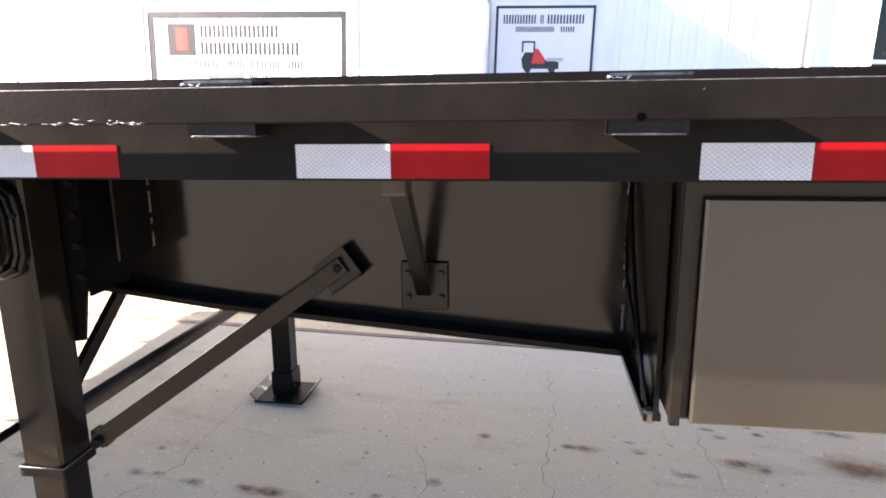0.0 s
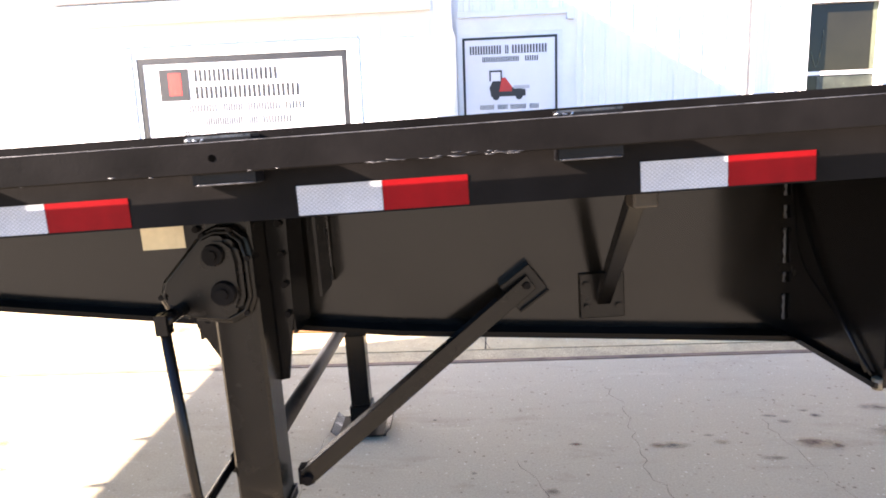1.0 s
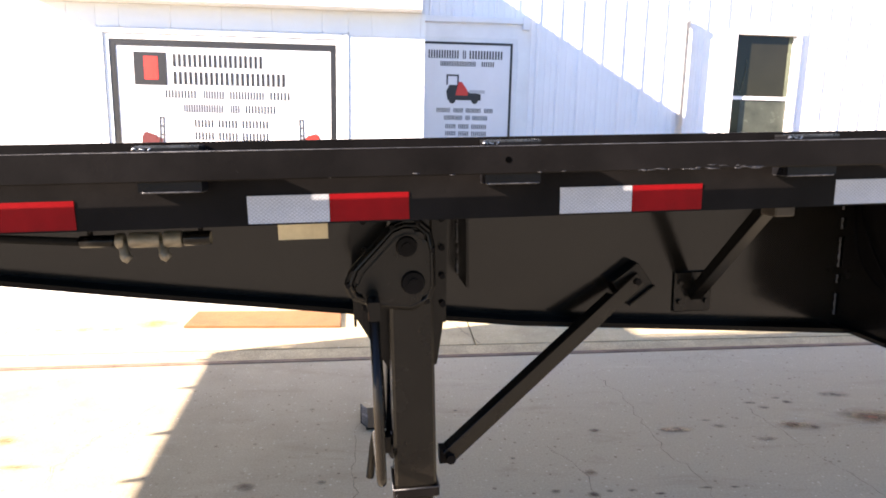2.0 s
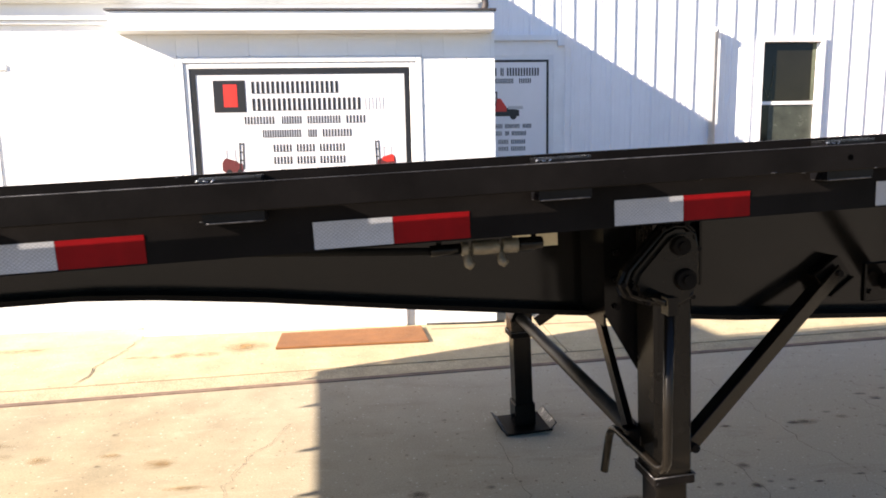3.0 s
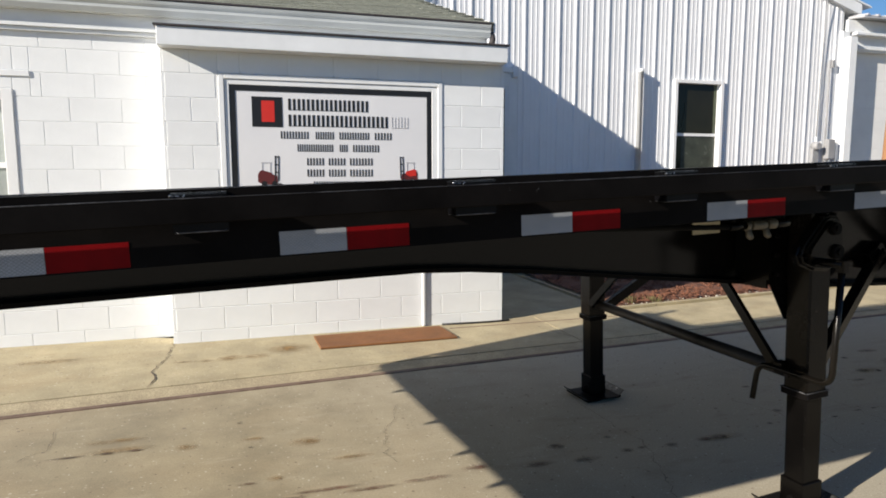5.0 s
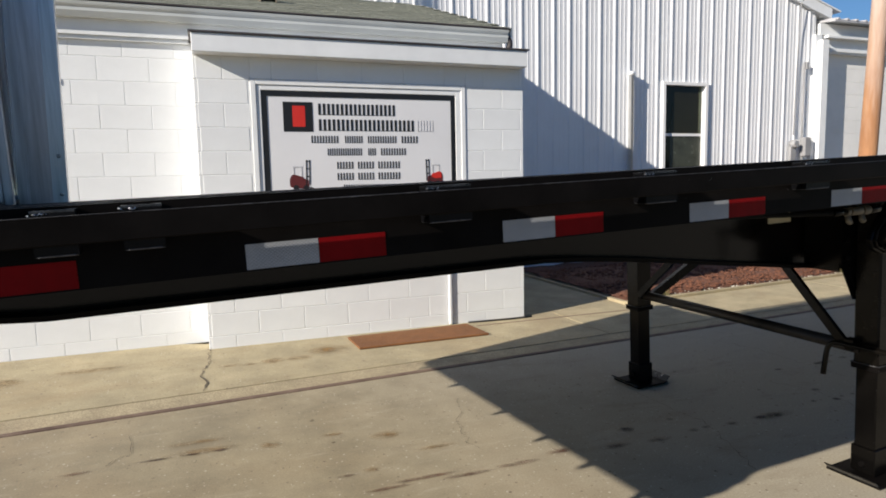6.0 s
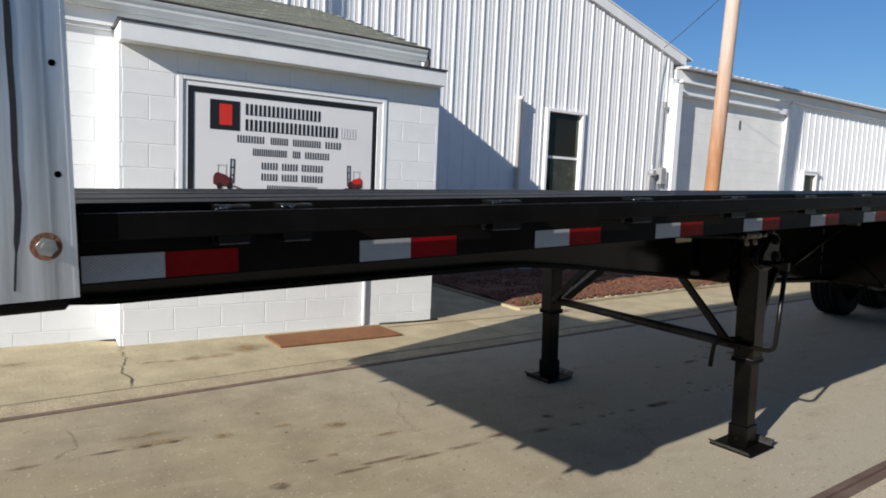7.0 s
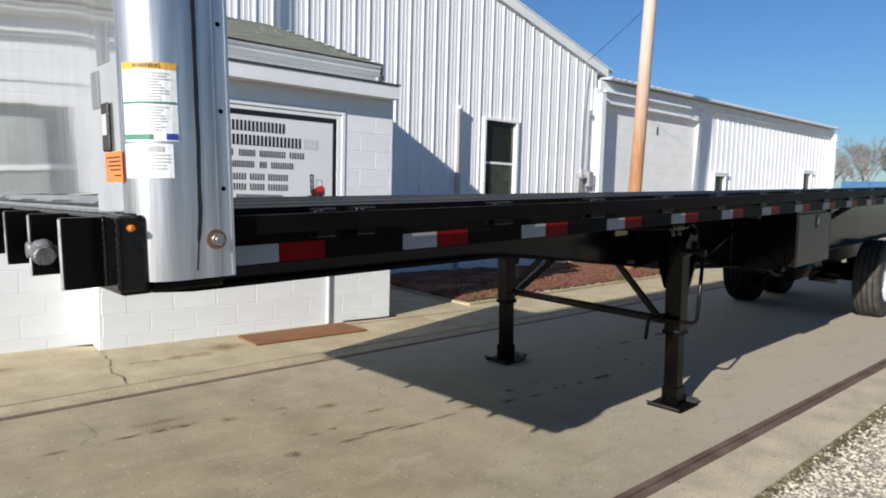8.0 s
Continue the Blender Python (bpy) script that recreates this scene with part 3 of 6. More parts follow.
for i, (x, y, rx, ry) in enumerate(((-3.48, 4.6, 0.10, 0.05), (-3.66, 4.59, 0.09, 0.06), (-4.0, 4.59, 0.08, 0.025), (-3.85, 4.57, 0.06, 0.02), (-3.2, 4.75, 0.16, 0.10), (-5.0, 4.9, 0.2, 0.05), (-5.6, 4.8, 0.2, 0.08))):
    stain(walkway, x, y, rx * 1.3, ry * 1.5, RUST_STAIN, 0.0105, seed=i + 80)

# ---- the flatbed trailer: u runs back along it, v across it from its near side, w up ----
U = Vector((1, 0.071, 0.0367)).normalized()
V = Vector((-0.071, 1, 0)).normalized()
W = U.cross(V)
TRAILER = Matrix(((U.x, V.x, W.x, -4.493), (U.y, V.y, W.y, 0.808), (U.z, V.z, W.z, 1.275), (0, 0, 0, 1)))
WIDE, REAR = 2.44, 13.9
OFF = Vector((0, -WIDE / 2, 1.39))
trailer = thing("flatbed_trailer", TRAILER @ Matrix.Translation(-OFF), "long black flatbed trailer with red and white reflective strips", "trailer")


# the old trailer leans a little to its far side, more so towards the rear
def lean(u):
    return 0.0135 + 0.0022 * u


LEANING = {"deck_board", "cross_member", "nose_channel", "bumper_fin", "air_coupling", "weld_bead", "corner_block", "headboard_panel", "top_rail", "stiffener", "sill_angle", "post_flange", "far_post_web", "far_post_rib", "latch_holder", "caution_label", "coupler_plate"}
FAR_LEANING = {"side_rail", "rub_rail", "main_beam", "bottom_flange", "top_flange", "corner_post"}


def tp(name, bm, mat=BLACK, parent=None, label="", soft=0.0):
    if soft:
        soften(bm, soft)
    if name in LEANING or (name in FAR_LEANING and min(v.co.y for v in bm.verts) > 1.2):
        for v in bm.verts:
            v.co.z -= (0.027 if name == "cross_member" else lean(v.co.x)) * max(0.0, v.co.y - 0.07)
    return part(name, bm, mat, parent or trailer, label, OFF)


def mirror(v):
    return WIDE - v


for k in range(8):
    bm = B()
    v0 = 0.012 + k * (WIDE - 0.024) / 8
    box(bm, (-0.34, v0 + 0.0006, 0.062), (REAR, v0 + (WIDE - 0.024) / 8 - 0.0006, 0.100 + 0.002 * (k % 2)))
    tp("deck_board", bm, DECK, soft=0.002)

# side rails: a channel with its web outside
RAIL = [(0, -0.057), (0, 0.102), (0.05, 0.102), (0.05, 0.096), (0.008, 0.096), (0.008, -0.049), (0.07, -0.049), (0.07, -0.057)]
for side in (0, 1):
    bm = B()
    prism(bm, [((mirror(v) if side else v), w) for v, w in RAIL], -0.36, REAR, "yzx")
    tp("side_rail", bm, BLACK_WORN)
    bm = B()
    a, b = (-0.062, -0.051) if not side else (WIDE + 0.051, WIDE + 0.062)
    box(bm, (-0.16, a, 0.033), (REAR, b, 0.086))
    tp("rub_rail", bm, BLACK_WORN, soft=0.0025)

# pale line on the rub rail's upper edge, a stretch of painted glints on its lower edge
bm = B()
pts, rad = [], []
for i in range(900):
    u = -0.15 + 0.0135 * i
    g = noise.noise(Vector((u * 2.3, 0.0, 4.0))) + 0.6 * noise.noise(Vector((u * 19, 0.0, 1.0)))
    pts.append((u, -0.0615, 0.0855))
    rad.append(0.0005 + 0.0009 * max(0.0, min(1.0, 0.35 + g)))
tube(bm, pts, rad, 5)
tp("worn_edge", bm, EDGE_STEEL, label="thin pale upper edge of the rub rail")
# small steel slivers imitate the glints of the lower edge
rnd = random.Random(21)
for u0, u1, count in ((3.64, 3.90, 30), (3.2, 3.64, 4)):
    for _ in range(count):
        bm = B()
        u = rnd.uniform(u0, u1)
        l, w = rnd.uniform(0.006, 0.024), 0.0335 + abs(rnd.gauss(0, 0.0026))
        tube(bm, [(u, -0.0616, w), (u + l * 0.5, -0.0619, w + rnd.uniform(-0.001, 0.001)), (u + l, -0.0616, w)], [0.0004, rnd.uniform(0.0006, 0.0013), 0.0004], 5)
        tp("scrape", bm, DULL)

# stake pockets between side rail and rub rail
pocket = rim = lug = collar_top = hole = None
for k in range(-2, 20):
    u0 = 0.852 + 0.6225 * k if k >= 0 else (0.095, 0.238)[k + 2]
    wide = 0.108 if k >= 0 else 0.07
    if k <= 0:
        rnd = random.Random(k + 9)
        bm = B()
        for lo, hi in (((0, -0.050, 0.015), (0.007, -0.001, 0.092)), ((wide - 0.007, -0.050, 0.015), (wide, -0.001, 0.092)), ((0.007, -0.050, 0.015), (wide - 0.007, -0.044, 0.092)), ((0.007, -0.007, 0.015), (wide - 0.007, -0.001, 0.090))):
            box(bm, lo, hi)
        pocket = tp("stake_pocket", bm, POCKET, label="worn steel stake pocket")
        pocket.location = (u0, 0, 0)
        bm = B()
        tube(bm, arc([(0.002, -0.004, 0.0145), (0.002, -0.0505, 0.0145), (wide - 0.002, -0.0505, 0.0145), (wide - 0.002, -0.004, 0.0145)], 0.01), 0.0019, 6)
        rim = tp("pocket_rim", bm, DULL, label="bare steel lower rim")
        rim.location = (u0, 0, 0)
        bm = B()
        for lo, hi in (((0.0, -0.050, 0.0925), (wide, -0.040, 0.0965)), ((0.0, -0.040, 0.0925), (0.010, -0.001, 0.0965)), ((wide - 0.010, -0.040, 0.0925), (wide, -0.001, 0.0965)), ((0.010, -0.012, 0.0925), (wide - 0.010, -0.001, 0.0965))):
            box(bm, lo, hi)
        collar_top = tp("pocket_collar", bm, SKY_STEEL, label="smooth bare steel upper rim")
        collar_top.location = (u0, 0, 0)
        bm = B()
        pts = [(-0.004 + 0.030 * s / 9, -0.049 + rnd.uniform(-0.002, 0.002), 0.090 + rnd.uniform(-0.002, 0.003)) for s in range(10)]
        tube(bm, pts, [0.0004 + 0.0027 * max(0.0, math.sin(s * 2.1 + 0.5)) for s in range(10)], 6)
        lug = tp("worn_edge", bm, BRIGHT, label="bright worn weld on the pocket")
        lug.location = (u0, 0, 0)
        bm = B()
        tube(bm, [(0.042, -0.0615, 0.0395), (0.042, -0.0626, 0.0395)], 0.0062, 10)
        hole = tp("bolt_hole", bm, HOLE)
        hole.location = (0.852 + 0.6225 * (8 - k), 0, 0)
    else:
        for ob, nm in ((pocket, "stake_pocket"), (rim, "pocket_rim"), (lug, "worn_edge"), (collar_top, "pocket_collar"), (hole, "bolt_hole")):
            if nm != "bolt_hole":
                again(ob, nm, (u0, 0, 0))
            elif k in (4, 6):
                again(ob, nm, (u0, 0, 0.020 if k == 4 else -0.002))

# reflective strips
white = red = None
for k in range(23):
    u0 = 0.6096 * k
    if white is None:
        bm = B()
        box(bm, (-0.1524, -0.0016, -0.0535), (-0.0005, -0.0003, -0.0005))
        white = tp("white_reflector", bm, WHITE_TAPE)
        bm = B()
        box(bm, (0.0005, -0.0016, -0.0535), (0.1524, -0.0003, -0.0005))
        red = tp("red_reflector", bm, RED_TAPE)
    else:
        again(white, "white_reflector", (u0, 0, 0))
        again(red, "red_reflector", (u0, 0, 0))

# main beams, deep behind the landing gear and shallow over the coupler
LOWER = [(-0.34, -0.09), (-0.20, -0.203), (0.0, -0.221), (1.0, -0.229), (1.6, -0.235), (1.8, -0.25), (2.1, -0.285), (2.5, -0.343), (3.0, -0.410), (3.6, -0.487), (4.1, -0.527), (4.72, -0.578), (5.3, -0.61), (REAR, -0.62)]
for side in (0, 1):
    bm = B()
    v0 = 0.70 if not side else mirror(0.708)
    prism(bm, [(-0.34, 0.058)] + LOWER + [(REAR, 0.058)], v0, v0 + 0.008, "xzy")
    web = tp("main_beam", bm, WEB)
    bm = B()
    upper = [(u, w + 0.016) for u, w in LOWER]
    c = v0 + 0.004
    prism(bm, LOWER + upper[::-1], c - 0.072, c + 0.072, "xzy")
    tp("bottom_flange", bm, FLANGE, web)
    bm = B()
    box(bm, (-0.34, c - 0.07, 0.044), (REAR, c + 0.07, 0.058))
    tp("top_flange", bm, BLACK, web)
bm = B()
prism(bm, [(-0.30, -0.130), (-0.19, -0.205), (1.45, -0.205), (1.45, -0.195), (-0.186, -0.195), (-0.30, -0.118)], 0.78, 1.66, "xzy")
tp("coupler_plate", bm, BLACK)
# cross members under the boards
cm = None
for k in range(33):
    if cm is None:
        bm = B()
        box(bm, (-0.03, 0.072, -0.045), (0.03, WIDE - 0.072, -0.038))
        box(bm, (-0.03, 0.072, 0.036), (0.03, WIDE - 0.072, 0.0425))
        box(bm, (-0.004, 0.072, -0.038), (0.004, WIDE - 0.072, 0.036))
        cm = tp("cross_member", bm, BLACK)
        cm.location = (0.1, 0, 0)
    else:
        again(cm, "cross_member", (0.1 + 0.42 * k, 0, 0))

# bolted plate with the two struts of a V
bm = B()
box(bm, (4.131, 0.688, -0.488), (4.262, 0.6995, -0.352))
plate = tp("brace_plate", bm, BLACK_DUSTY, soft=0.003)
for u in (4.150, 4.243):
    for w in (-0.385, -0.452):
        bm = B()
        tube(bm, [(u, 0.689, w), (u, 0.677, w)], 0.0095, 6)
        tp("bolt", bm, BLACK_DUSTY, plate)
for top in ((4.205, 0.33, -0.085),):
    bm = B()
    beam(bm, (4.197, 0.682, -0.43), top, 0.036, 0.040, (1, 0, 0))
    tp("strut", bm, BLACK, soft=0.002)
bm = B()
box(bm, (4.178, 0.275, -0.118), (4.234, 0.340, -0.050))
tp("strut_clip", bm, SHAFT_DUST, label="dusty tan strut clip", soft=0.004)
# weld seams and stiffeners on the web
for u, w0, w1 in ((3.405, -0.06, -0.325), (4.728, -0.08, -0.53)):
    bm = B()
    for first, last in ((0, 9), (12, 16), (19, 30), (33, 36), (40, 48)):
        pts = [(u + 0.0012 * math.sin(i * 2.1), 0.696, w0 + (w1 - w0) * i / 48) for i in range(first, last + 1)]
        tube(bm, pts, [0.0022 + 0.0022 * abs(math.sin(i * 0.9)) for i in range(first, last + 1)], 6)
    tp("weld_seam", bm, DULL, label="bright broken weld seam")

# hanger plate beside the tool box
bm = B()
prism(bm, [(0.70, -0.06), (0.27, -0.06), (0.262, -0.556), (0.30, -0.562), (0.70, -0.578)], 4.735, 4.745, "yzx")
hang = tp("hanger_plate", bm, BLACK)
bm = B()
box(bm, (4.715, 0.262, -0.57), (4.75, 0.70, -0.556))
tp("hanger_lip", bm, BLACK, hang)
bm = B()
tube(bm, arc([(4.726, 0.66, -0.08), (4.722, 0.58, -0.24), (4.724, 0.48, -0.38), (4.722, 0.30, -0.545)], 0.1), 0.0055, 8)
tp("air_hose", bm, BLACK)
bm = B()
tube(bm, arc([(4.728, 0.655, -0.10), (4.712, 0.60, -0.33), (4.72, 0.42, -0.44), (4.726, 0.29, -0.55)], 0.1), 0.0045, 8)
tp("air_hose", bm, BLACK)
bm = B()
tube(bm, [(4.728, 0.272, -0.548), (4.728, 0.272, -0.575)], 0.012, 8)
tp("drain_cock", bm, BRASS, label="brass drain cock")

# tool box slung under the deck
bm = B()
box(bm, (4.75, 0.205, -0.535), (5.62, 0.66, -0.07))
toolbox = tp("tool_box", bm, BLACK_DUSTY, label="black steel tool box", soft=0.004)
bm = B()
for lo, hi in (((4.75, 0.188, -0.54), (4.768, 0.206, -0.066)), ((5.602, 0.188, -0.54), (5.62, 0.206, -0.066)), ((4.768, 0.188, -0.084), (5.602, 0.206, -0.066))):
    box(bm, lo, hi)
tp("door_frame", bm, BLACK_DUSTY, toolbox)
bm = B()
box(bm, (4.786, 0.186, -0.536), (5.592, 0.2045, -0.104))
tp("box_door", bm, DOOR_PAINT, toolbox, soft=0.005)
bm = B()
box(bm, (5.20, 0.180, -0.235), (5.28, 0.187, -0.115))
latch = tp("latch", bm, SIGN_BLACK, toolbox, "black latch plate with a steel paddle", soft=0.006)
bm = B()
box(bm, (5.222, 0.176, -0.205), (5.258, 0.181, -0.14))
tp("paddle", bm, STEEL, latch, soft=0.003)
bm = B()
beam(bm, (5.9, 0.62, -0.42), (6.35, 0.2, -0.05), 0.04, 0.04)
tp("stay", bm, BLACK)

# landing gear
GROUND_W = -1.393


def lp(*a, **k):
    """A part of the landing gear, which stands 2 cm further forward."""
    bmesh.ops.translate(a[1], verts=a[1].verts, vec=(-0.02, 0, 0))
    return tp(*a, **k)


def landing_leg(side):
    f = mirror if side else (lambda v: v - 0.03)

    def bx(bm, lo, hi):
        ys = sorted((f(lo[1]), f(hi[1])))
        box(bm, (lo[0], ys[0], lo[2]), (hi[0], ys[1], hi[2]))
    bm = B()
    bx(bm, (3.195, 0.402, -0.862), (3.310, 0.517, -0.062))
    leg = lp("landing_leg", bm, BLACK_DUSTY, soft=0.008)
    bm = B()
    bx(bm, (3.189, 0.396, -0.878), (3.316, 0.523, -0.850))
    collar = lp("collar", bm, BLACK_WORN, leg, soft=0.003)
    bm = B()
    loop = [(3.189, f(0.396)), (3.316, f(0.396)), (3.316, f(0.523)), (3.189, f(0.523)), (3.189, f(0.396))]
    tube(bm, [(a, b, -0.849) for a, b in loop], 0.0022, 6)
    lp("worn_edge", bm, DULL, collar, "worn bright upper edge")
    bm = B()
    bx(bm, (3.204, 0.411, -1.33), (3.301, 0.508, -0.85))
    lp("inner_tube", bm, BLACK, leg, soft=0.006)
    if not side:
        rnd = random.Random(21)
        for k in range(4):
            w = -0.94 - 0.085 * k + rnd.uniform(-0.03, 0.03)
            bm = B()
            tube(bm, [(3.2055, f(0.4125), w), (3.2055, f(0.4125), w - rnd.uniform(0.003, 0.010))], rnd.uniform(0.0004, 0.0008), 5)
            lp("scratch", bm, DULL, leg, "bright scratch in the paint")
    bm = B()
    bx(bm, (3.196, 0.403, -1.374), (3.309, 0.516, -1.25))
    lp("foot_socket", bm, BLACK, leg, soft=0.003)
    bm = B()
    bx(bm, (3.125, 0.335, GROUND_W + 0.004), (3.38, 0.585, GROUND_W + 0.014))
    for v in bm.verts:
        d = max(0.0, abs(v.co.y - f(0.46)) - 0.11)
        v.co.z += 0.12 * d
    lp("foot_plate", bm, BLACK_WORN, leg, soft=0.002)
    bm = B()
    tube(bm, [(3.185, f(0.46), -1.33), (3.32, f(0.46), -1.33)], 0.012, 8)
    lp("foot_pin", bm, BLACK_WORN, leg)
    # upturned flaps; pale patches imitate sky reflected in the paint, besides wear
    for u, way in ((3.130, -1), (3.375, 1)):
        bm = B()
        g = GROUND_W + 0.012
        prism(bm, [(u, g), (u + way * 0.030, g + 0.030), (u + way * 0.026, g + 0.034), (u - way * 0.006, g + 0.004)], min(f(0.345), f(0.575)), max(f(0.345), f(0.575)), "xzy")
        flap = lp("foot_flap", bm, SHEEN_PLATE, leg, "upturned edge of the foot plate, worn bright")
        bm = B()
        tube(bm, [(u + way * 0.028, f(0.343), g + 0.032), (u + way * 0.028, f(0.577), g + 0.032)], 0.003, 6)
        lp("flap_edge", bm, BLACK_WORN, flap)
    # mounting plate and its channel to the web
    bm = B()
    prism(bm, [(3.10, -0.06), (3.368, -0.06), (3.360, -0.36), (3.330, -0.54), (3.20, -0.56), (3.10, -0.38)], f(0.519), f(0.529), "xzy")
    lp("mount_plate", bm, BLACK, leg)
    for u, b in ((3.10, -0.42), (3.352, -0.42), (3.425, -0.33)):
        bm = B()
        bx(bm, (u, 0.56 if u > 3.4 else 0.530, b), (u + 0.008, 0.698, -0.06))
        lp("mount_wing", bm, BLACK, leg)
    for u in (3.135, 3.348):
        for w in (-0.12, -0.2, -0.28, -0.36):
            bm = B()
            tube(bm, [(u, f(0.518), w), (u, f(0.503), w)], 0.009, 6)
            lp("bolt", bm, BLACK_WORN, leg)
    return leg


near_leg = landing_leg(0)
landing_leg(1)

# gear case on the near leg: a rounded triangle with a raised rim and two bosses
CASE = [(3.090, -0.262), (3.105, -0.225), (3.205, -0.120), (3.235, -0.108), (3.270, -0.110), (3.298, -0.135), (3.306, -0.180), (3.306, -0.275), (3.290, -0.312), (3.250, -0.330), (3.160, -0.318), (3.105, -0.295)]


def grow(outline, d):
    cx, cy = sum(p[0] for p in outline) / len(outline), sum(p[1] for p in outline) / len(outline)
    return [(cx + (x - cx) * (1 + d / 0.11), cy + (y - cy) * (1 + d / 0.11)) for x, y in outline]


bm = B()
prism(bm, grow(CASE, 0.010), 0.345, 0.376, "xzy")
lp("gear_case", bm, BLACK, near_leg, soft=0.006)
bm = B()
prism(bm, grow(CASE, -0.012), 0.312, 0.346, "xzy")
soften(bm, 0.012, 2)
lp("gear_cover", bm, BLACK_DUSTY, near_leg)
for u, w, r in ((3.238, -0.163, 0.028), (3.252, -0.255, 0.032)):
    bm = B()
    tube(bm, [(u, 0.317, w), (u, 0.297, w)], [r, r * 0.85], 14)
    tube(bm, [(u, 0.299, w), (u, 0.290, w)], r * 0.45, 8)
    lp("boss", bm, BLACK_WORN, near_leg)
bm = B()
rim_line = grow(CASE, -0.006)
tube(bm, [(u, 0.340, w) for u, w in rim_line + rim_line[:2]], 0.0065, 8, False)
lp("cover_rim", bm, BLACK_DUSTY, near_leg)
for u, w in CASE[::2]:
    bm = B()
    tube(bm, [(u, 0.346, w), (u, 0.334, w)], 0.007, 6)
    lp("cover_bolt", bm, BLACK_WORN, near_leg)
# folded crank
bm = B()
tube(bm, [(3.150, 0.32, -0.285), (3.150, 0.20, -0.285)], 0.016, 10)
box(bm, (3.137, 0.190, -0.315), (3.163, 0.224, -0.270))
lp("crank_joint", bm, BLACK, near_leg)
bm = B()
tube(bm, arc([(3.150, 0.207, -0.30), (3.156, 0.235, -0.765), (3.150, 0.575, -0.765), (3.128, 0.582, -0.925)], 0.055, 6), 0.0125, 10)
lp("crank_handle", bm, BLACK_DUSTY, near_leg)
bm = B()
box(bm, (3.15, 0.46, -0.79), (3.195, 0.50, -0.735))
lp("crank_hook", bm, BLACK, near_leg, soft=0.004)

# braces of the gear
bm = B()
tube(bm, [(3.19, 0.46, -0.785), (3.225, 1.93, -0.770)], 0.028, 12)
tp("cross_shaft", bm, SHAFT_DUST, label="round cross shaft between the legs")
for f in (lambda v: v, mirror):
    bm = B()
    beam(bm, (3.17, f(0.53), -0.765), (3.21, f(0.90), -0.41), 0.045, 0.022, (1, 0, 0))
    tp("diagonal_brace", bm, BLACK, soft=0.002)
bm = B()
beam(bm, (3.33, 0.455, -0.815), (3.985, 0.636, -0.352), 0.010, 0.050, (0, 0, 1))
beam(bm, (3.33, 0.478, -0.796), (3.89, 0.634, -0.400), 0.046, 0.008, (0, 0, 1))
tp("rear_brace", bm, BLACK_DUSTY, soft=0.002)
bm = B()
beam(bm, (3.33, mirror(0.455), -0.815), (3.985, mirror(0.635), -0.352), 0.046, 0.055, (0, 0, 1))
tp("rear_brace", bm, BLACK_DUSTY, soft=0.002)
for f in (lambda v: v, mirror):
    bm = B()
    d = Vector((0.085, 0, 0.061)).normalized()
    q = Vector((-d.z, 0, d.x))
    c = Vector((3.966, 0, -0.373))
    e = [c - d * 0.0525 + q * 0.048, c + d * 0.0525 + q * 0.048, c + d * 0.0525 - q * 0.048, c - d * 0.0525 - q * 0.048]
    prism(bm, [(p.x, p.z) for p in e], f(0.645), f(0.652), "xzy")
    prism(bm, [(p.x, p.z) for p in (e[0], e[1], e[1] - q * 0.007, e[0] - q * 0.007)], f(0.652), f(0.698), "xzy")
    prism(bm, [(p.x, p.z) for p in (e[3], e[2], e[2] + q * 0.007, e[3] + q * 0.007)], f(0.630), f(0.698), "xzy")
    soften(bm, 0.0015)
    tp("brace_bracket", bm, BLACK_DUSTY)
    bm = B()
    tube(bm, [(3.972, f(0.66), -0.361), (3.972, f(0.618), -0.361)], 0.011, 8)
    tp("brace_bolt", bm, BLACK_WORN)
bm = B()
tube(bm, [(3.34, 0.50, -0.812), (3.34, 0.435, -0.812)], 0.014, 10)
box(bm, (3.31, 0.462, -0.835), (3.352, 0.50, -0.79))
tp("brace_pin", bm, BLACK_WORN)

# air line fittings close under the rail
VV, VW = 0.16, -0.100
bm = B()
tube(bm, [(2.53, VV, VW), (2.60, VV, VW)], 0.013, 12)
fit_body = tp("air_valve", bm, BLACK, label="air line valve with pale fittings")
for a, b, r, m in ((2.600, 0.016, 0.0165, BRASS), (2.626, 0.062, 0.0165, BRASS), (2.696, 0.036, 0.0175, BRASS), (2.734, 0.056, 0.016, BLACK_DUSTY)):
    bm = B()
    tube(bm, [(a, VV, VW), (a + b, VV, VW - 0.001)], r, 12)
    soften(bm, 0.002)
    tp("pipe_fitting", bm, m, fit_body)
for u in (2.612, 2.690):
    bm = B()
    tube(bm, arc([(u, VV, VW - 0.004), (u + 0.003, VV - 0.004, VW - 0.034), (u + 0.012, VV - 0.004, VW - 0.042)], 0.02), [0.010, 0.010, 0.011, 0.011, 0.011, 0.012, 0.010, 0.010][:8], 8)
    tp("elbow", bm, BRASS, fit_body)
for u in (2.55, 2.77):
    bm = B()
    tube(bm, [(u, VV, VW + 0.01), (u, VV, -0.046)], 0.006, 6)
    tp("hanger_rod", bm, BLACK, fit_body)
bm = B()
box(bm, (2.866, 0.690, -0.196), (3.012, 0.6965, -0.085))
tp("data_label", bm, PAPER, label="yellowed paper label")
bm = B()
tube(bm, arc([(0.5, 0.5, -0.06), (1.6, 0.4, -0.07), (2.53, 0.16, -0.10)], 0.3), 0.009, 8)
tp("air_hose", bm, RUBBER)

